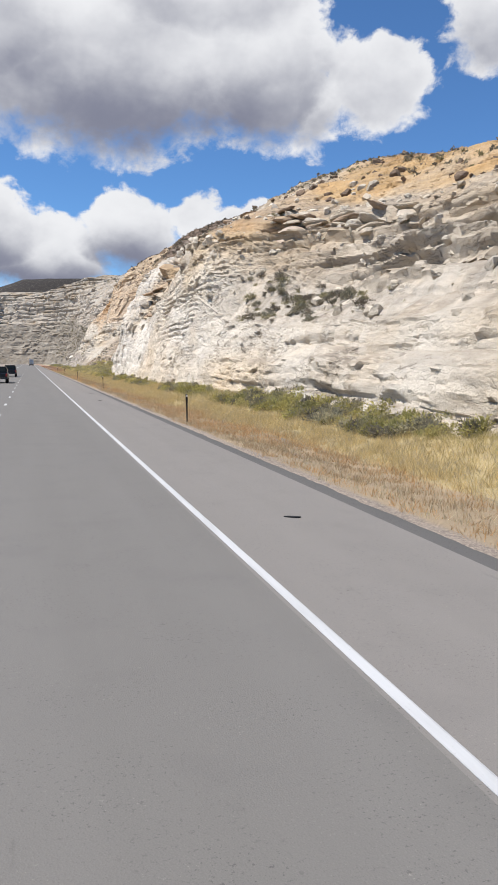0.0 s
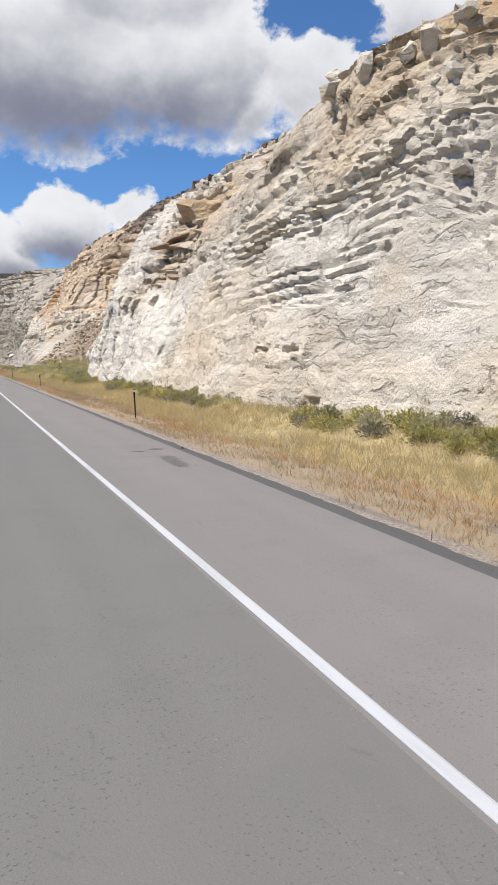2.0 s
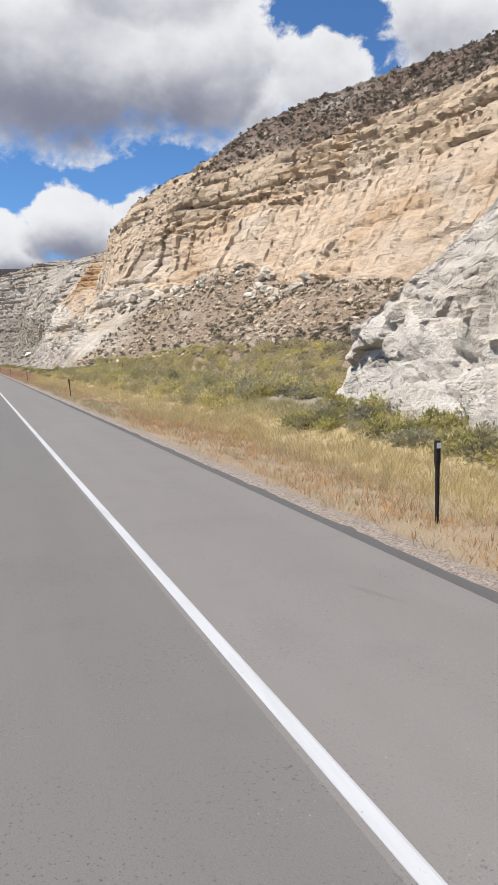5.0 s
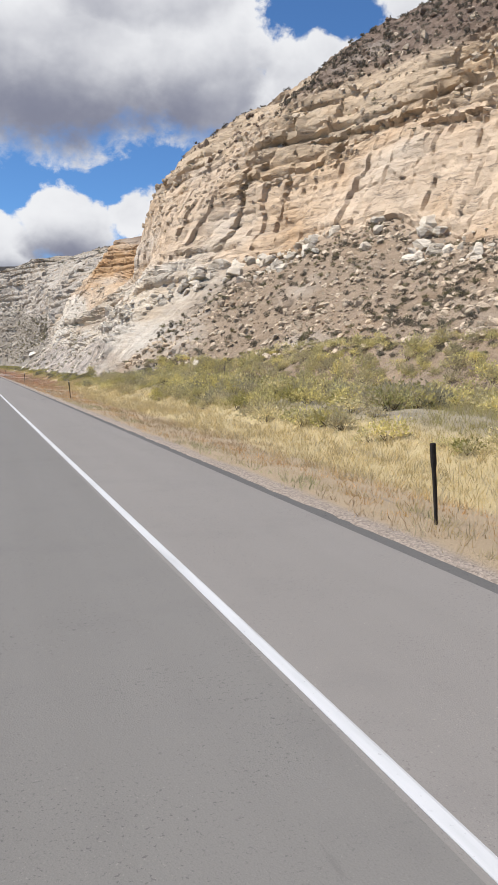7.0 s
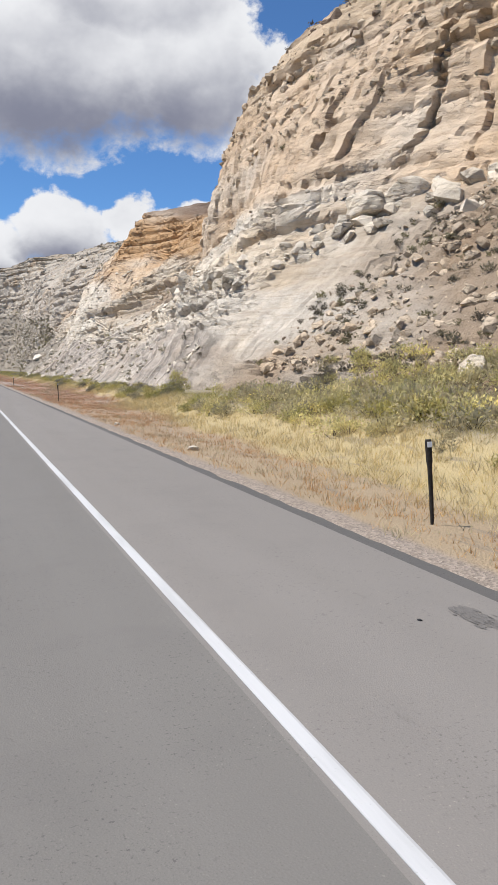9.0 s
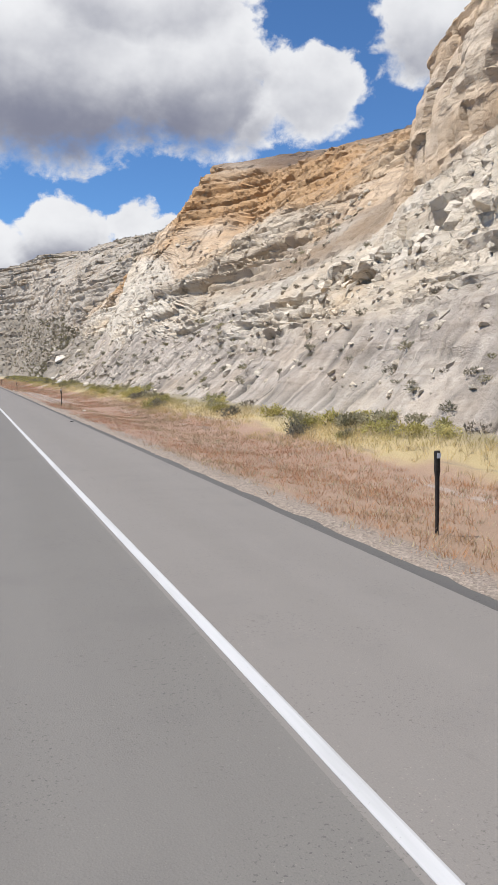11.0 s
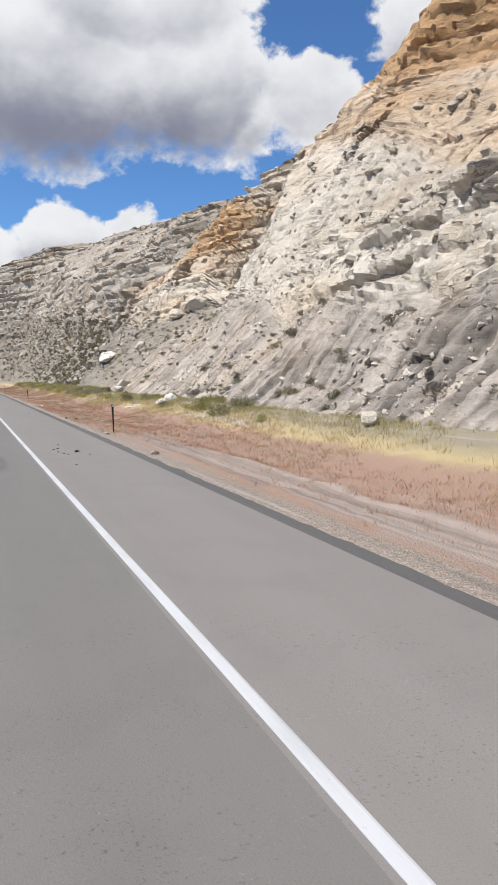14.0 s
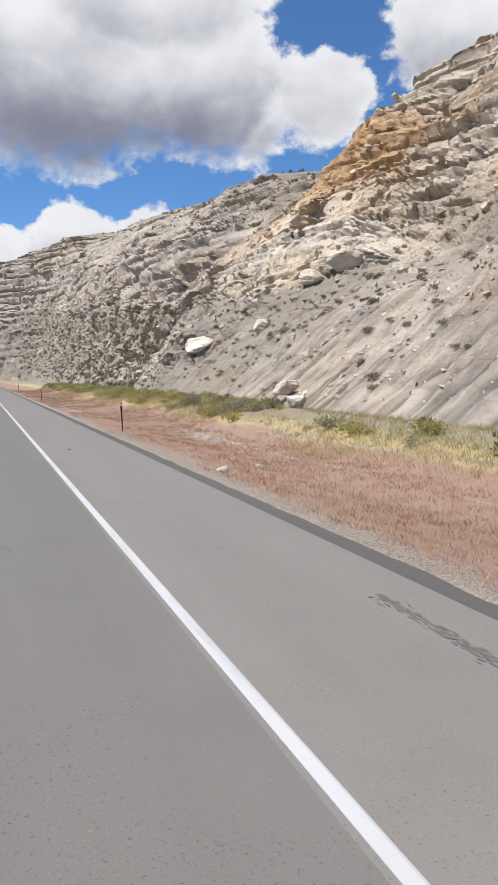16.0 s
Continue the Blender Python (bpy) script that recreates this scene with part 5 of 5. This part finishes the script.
for n in range(46):
    h = pick_slab.uniform(0, 1)
    y = 104.6 + pick_slab.gauss(0, 2.4) - 3.0 * h
    big = pick_slab.random() ** 2
    SLABS.append((16.0 + 3.3 * h + pick_slab.uniform(-0.1, 0.6), y, 8.6 + 6.0 * h, 0.6 + 0.8 * big, 0.5 + 1.6 * big, pick_slab.uniform(0.15, 0.3) + 0.45 * big * pick_slab.random(), (SLAB_T, SLAB_D, WARM)[n % 3]))
for n in range(34):
    h = pick_slab.uniform(0, 1)
    y = 44 + 30 * pick_slab.random()
    SLABS.append((float(np.interp(y, [40, 48, 60, 66, 74], [24.5, 24.5, 20.5, 17.5, 16.5])) + 4.5 * h, y, float(np.interp(y, [40, 48, 60, 66, 74], [11.4, 12, 13.3, 14, 14.6])) + 2.6 * h, pick_slab.uniform(0.5, 1.2), pick_slab.uniform(0.6, 1.7), pick_slab.uniform(0.16, 0.4), (SLAB_T, SLAB_D, PALE)[n % 3]))
for i, (x, y, z, sx, sy, sz, tone) in enumerate(SLABS):
    boulder(x, y, z, sx, sy, sz, tone, 200 + i, "jutting rock slab", near[0], "rock_slab", (pick_slab.gauss(0, 9), pick_slab.gauss(0, 10), pick_slab.gauss(0, 40)))
for i, (x, y, z, sx, tone) in enumerate(((27.6, 244.2, 13.6, 1.6, PALE), (30.0, 243.0, 13.9, 1.7, PALE), (32.2, 241.0, 14.0, 1.5, PALE), (28.8, 245.5, 11.6, 1.0, WARM),
                                         (21.2, 223.6, 2.1, 0.8, PALE), (20.0, 224.5, 1.3, 0.55, PALE), (28.4, 215.8, 5.0, 0.9, PALE), (33.2, 211, 7.0, 1.1, WARM), (31.8, 215.6, 6.8, 1.0, WARM),
                                         (15.8, 388.6, 1.1, 0.5, (0.58, 0.53, 0.46)), (13.0, 359.2, 0.5, 0.5, (0.6, 0.55, 0.48)), (13.7, 358.6, 0.72, 0.5, (0.62, 0.57, 0.5)), (14.1, 360.4, 0.8, 0.45, PALE), (11.9, 361.6, 0.2, 0.3, PALE), (11.4, 362.2, 0.1, 0.24, PALE), (17.4, 394.0, 1.7, 0.6, PALE), 
                                         (24.8, 416.6, 6.9, 1.0, PALE), (33.8, 418, 13.4, 1.6, PALE), (31.0, 420, 12.0, 1.2, PALE), (26.6, 351.6, 12.2, 1.3, PALE), (25.2, 353.6, 11.4, 1.0, PALE), (13.4, 331.5, 0.9, 0.3, PALE))):
    boulder(x, y, z, sx, sx * 1.15, sx * 0.75, tone, 300 + i, "pale angular boulder fallen onto the slope", None, "boulder", (rng.normal() * 15, rng.normal() * 15, rng.uniform(0, 360)))


boulder(21.5, 426.6, 5.5, 1.3, 2.2, 0.75, (0.64, 0.58, 0.50), 340, "large flat white slab lying on the grey slope", None, "boulder", (8, -20, 12))


# timber rail fence on the upper ledge
def fence():
    root = tagged(new("rail_fence"), "weathered timber rail fence on the rocky ledge", "fence")
    root.location = (31.6, 58.4, 14.6)
    for i, (dx, dy) in enumerate(((-1.3, -0.6), (0.55, 0.2), (2.4, 0.8))):
        bm = bmesh.new()
        box(bm, dx - 0.1, dx + 0.1, dy - 0.1, dy + 0.1, -0.9, 1.15 - 0.12 * i, 0.02)
        part("fence_post", bm, WOOD, root)
    bm = bmesh.new()
    box(bm, -1.4, 2.6, -0.07, 0.07, 0.72, 0.88, 0.02)
    ob = part("rail", bm, WOOD, root)
    ob.rotation_euler = (0, radians(2), radians(20.5))


fence()


# lone timber post among the brush
def timber_post(x, y, z0, z1):
    bm = bmesh.new()
    rows = []
    for i in range(6):
        t = i / 5
        r = 0.085 - 0.012 * t
        rows.append([bm.verts.new((r * math.cos(a * 0.785) * (1 + 0.08 * math.sin(3 * a + i)) + 0.03 * t, r * math.sin(a * 0.785), z0 + (z1 - z0) * t)) for a in range(8)])
    for p, q in zip(rows, rows[1:]):
        for i in range(8):
            bm.faces.new((p[i], p[(i + 1) % 8], q[(i + 1) % 8], q[i]))
    bm.faces.new(rows[-1])
    me = bpy.data.meshes.new("timber_post")
    bm.to_mesh(me)
    bm.free()
    me.materials.append(WOOD)
    ob = new("timber_post", me)
    ob.location = (x, y, 0)
    tagged(ob, "weathered timber post standing among the brush", "post")


timber_post(18.8, 208.4, -0.4, 2.2)


# scraps and stones on the shoulder
def scrap(x, y, size, mat, seed, label, long=1.0, z=0.0, high=0.35):
    v, f = rock_mesh(seed, size * long, size, size * high)
    me = mesh_from("road_debris", v, f, mat, np.tile(np.array([[0.56, 0.5, 0.42]]), (len(v), 1)), np.zeros(len(v)), smooth=False)
    ob = new("road_debris", me)
    ob.location = (x, y, z + size * 0.3)
    ob.rotation_euler = (0, 0, seed * 1.7)
    tagged(ob, label, "debris", "shoulder debris")


for i, (x, y, sz, lg) in enumerate(((3.36, 331.6, 0.07, 1.4), (3.3, 331.4, 0.045, 1.0), (2.85, 328.0, 0.03, 1.2), (2.92, 332.7, 0.03, 1.5), (2.91, 331.1, 0.035, 1.2), (2.8, 331.6, 0.03, 1.5), (3.0, 330.8, 0.03, 1.8),
                                    (2.75, 332.4, 0.03, 2.2), (3.1, 334.2, 0.03, 1.2), (3.6, 330.6, 0.03, 1.0), (3.42, 10.95, 0.04, 3.6), (4.97, 62.5, 0.035, 6.0), (5.3, 108.0, 0.03, 4.0), (3.8, 201.9, 0.02, 1.2), (3.7, 47.9, 0.045, 3.0), (4.6, 276.6, 0.05, 3.0), (2.9, 377.0, 0.03, 2.2))):
    scrap(x, y, sz, RUBBER, 400 + i, "black scrap of tyre rubber on the shoulder", lg)
for i, (x, y, sz) in enumerate(((6.1, 216.2, 0.13), (5.9, 226.0, 0.1), (7.3, 352.2, 0.11), (7.62, 352.0, 0.08), (7.95, 352.1, 0.09), (6.0, 371.0, 0.16), (5.5, 330.4, 0.11), (6.9, 288.4, 0.12), (5.6, 338.9, 0.1), (7.6, 372.5, 0.11), (5.7, 203.0, 0.1))):
    scrap(x, y, sz, ROCK, 430 + i, "small pale stone on the gravel verge", 1.2, float(ground_height(np.array([x]), np.array([y]))[0]), 0.7)
for i, (x, y, sz) in enumerate(((5.6, 351.9, 0.07), (6.1, 351.5, 0.075))):
    scrap(x, y, sz, POST, 450 + i, "dark brown clod on the gravel verge", 1.1, float(ground_height(np.array([x]), np.array([y]))[0]), 0.8)


# tar scuffs and skid marks on the pavement
def scuff(name, x, y, wide, long, mat, seed, label):
    """A ragged flat stain, a hair above the asphalt."""
    r = random.Random(seed)
    vs, fs = [], []
    for n in range(260):
        cy = y + (r.random() - 0.5) * long
        cx = x + r.gauss(0, wide * 0.35) + (cy - y) * 0.03
        a, b = wide * r.uniform(0.03, 0.13), wide * r.uniform(0.06, 0.6)
        k0 = len(vs)
        for i in range(7):
            t = i / 7 * 6.2832
            q = r.uniform(0.6, 1.2)
            vs.append((cx + math.cos(t) * a * q, cy + math.sin(t) * b * q, 0.0022 + 0.00002 * n))
        fs += [(k0, k0 + i, k0 + i + 1) for i in range(1, 6)]
    tagged(new(name, mesh_from(name, np.array(vs), np.array(fs), mat, smooth=False)), label, "road stain", kind="structure")


scuff("skid_mark", 0.63, 281.9, 0.10, 2.6, TAR, 1, "dark tyre skid mark on the lane")
scuff("skid_mark", 0.55, 283.6, 0.08, 1.6, TAR, 2, "dark tyre skid mark on the lane")
scuff("tar_scuff", 4.08, 358.6, 0.14, 2.4, TAR, 3, "dark tar scuffs on the shoulder")
scuff("tar_scuff", 4.05, 59.9, 0.28, 1.9, TAR, 4, "dark tar scuffs on the shoulder")
scuff("tar_scuff", 4.24, 62.4, 0.2, 0.25, TAR, 7, "dark tar scuffs on the shoulder")
scuff("tar_scuff", 3.63, 62.0, 0.16, 0.12, TAR, 8, "dark tar scuffs on the shoulder")
scuff("tar_scuff", 4.3, 201.8, 0.16, 0.5, TAR, 5, "dark tar scuffs on the shoulder")
scuff("pale_streak", 1.08, 328.9, 0.16, 3.4, WORN, 6, "pale worn streak in the wheel track")


# vehicles further up the road
def wheel(parent, x, y, r, w):
    bm = bmesh.new()
    bmesh.ops.create_cone(bm, cap_ends=True, segments=20, radius1=r, radius2=r, depth=w, matrix=Matrix.Translation((x, y, r)) @ Matrix.Rotation(radians(90), 4, "Y"))
    bmesh.ops.bevel(bm, geom=[e for e in bm.edges if len(e.link_faces) == 2 and abs(e.calc_face_angle(0)) > 1.2], offset=0.03, segments=2, affect="EDGES")
    t = part("wheel", bm, RUBBER, parent)
    bm = bmesh.new()
    bmesh.ops.create_cone(bm, cap_ends=True, segments=16, radius1=r * 0.55, radius2=r * 0.5, depth=w * 1.04, matrix=Matrix.Translation((x, y, r)) @ Matrix.Rotation(radians(90), 4, "Y"))
    part("rim", bm, STEEL, t)


def box_truck(x, y):
    root = tagged(new("semi_trailer"), "grey semi-trailer truck seen from behind on the highway", "truck")
    root.location = (x, y, 0)
    bm = bmesh.new()
    box(bm, -1.28, 1.28, 0, 14.5, 1.15, 4.05, 0.05)
    part("trailer_body", bm, TRAILER, root)
    for s in (-1, 1):
        bm = bmesh.new()
        box(bm, s * 0.64 - 0.6, s * 0.64 + 0.6, -0.05, 0.0, 1.3, 3.95, 0.02)
        part("rear_door", bm, TRAILER, root)
        bm = bmesh.new()
        box(bm, s * 0.25 - 0.025, s * 0.25 + 0.025, -0.1, -0.05, 1.3, 3.9)
        part("lock_rod", bm, STEEL, root)
        bm = bmesh.new()
        box(bm, s * 1.05 - 0.12, s * 1.05 + 0.12, -0.1, -0.02, 1.0, 1.1)
        part("tail_lamp", bm, REDLAMP, root)
        for yy in (1.6, 2.9, 13.2):
            wheel(root, s * 0.98, yy, 0.5, 0.5)
    bm = bmesh.new()
    box(bm, -1.1, 1.1, -0.05, 0.08, 0.5, 0.62)
    for s in (-0.7, 0.7):
        box(bm, s - 0.05, s + 0.05, 0.0, 0.1, 0.55, 1.2)
    part("underride_bar", bm, STEEL, root)
    bm = bmesh.new()
    box(bm, -0.5, 0.5, 0.6, 14.2, 0.85, 1.16)
    part("chassis", bm, STEEL, root)
    bm = bmesh.new()
    box(bm, -1.2, 1.2, 15.2, 18.2, 0.6, 3.3, 0.15)
    part("cab", bm, TRAILER, root)


def pickup(x, y, wide=1.95):
    root = tagged(new("pickup_truck"), "black pickup truck driving on the highway lanes", "car", "pickups on the highway")
    root.location = (x, y, 0)
    h = wide / 2
    bm = bmesh.new()
    box(bm, -h, h, 0, 5.4, 0.5, 1.12, 0.09)
    part("body", bm, CARPAINT, root)
    bm = bmesh.new()
    r = bmesh.ops.create_cube(bm, size=1.0)
    for v in r["verts"]:
        t = 0.82 if v.co.z > 0 else 0.98
        v.co = Vector((v.co.x * wide * t, 1.7 + (v.co.y + 0.5) * (2.3 if v.co.z < 0 else 1.6), 1.1 + (v.co.z + 0.5) * 0.72))
    bmesh.ops.bevel(bm, geom=bm.edges[:], offset=0.08, segments=2, affect="EDGES")
    part("cabin", bm, CARPAINT, root)
    bm = bmesh.new()
    box(bm, -0.62, 0.62, 1.69, 1.74, 1.28, 1.66, 0.02)
    part("rear_window", bm, GLASS, root)
    bm = bmesh.new()
    box(bm, -h * 0.98, h * 0.98, -0.14, 0.05, 0.45, 0.62, 0.03)
    part("bumper", bm, STEEL, root)
    for s in (-1, 1):
        bm = bmesh.new()
        box(bm, s * (h - 0.12) - 0.08, s * (h - 0.12) + 0.08, -0.03, 0.03, 0.75, 1.06, 0.01)
        part("tail_lamp", bm, REDLAMP, root)
        for yy in (1.0, 4.4):
            wheel(root, s * (h - 0.13), yy, 0.38, 0.26)


box_truck(0.2, 478.0)
pickup(-3.6, 122.0)
pickup(-3.9, 86.0)
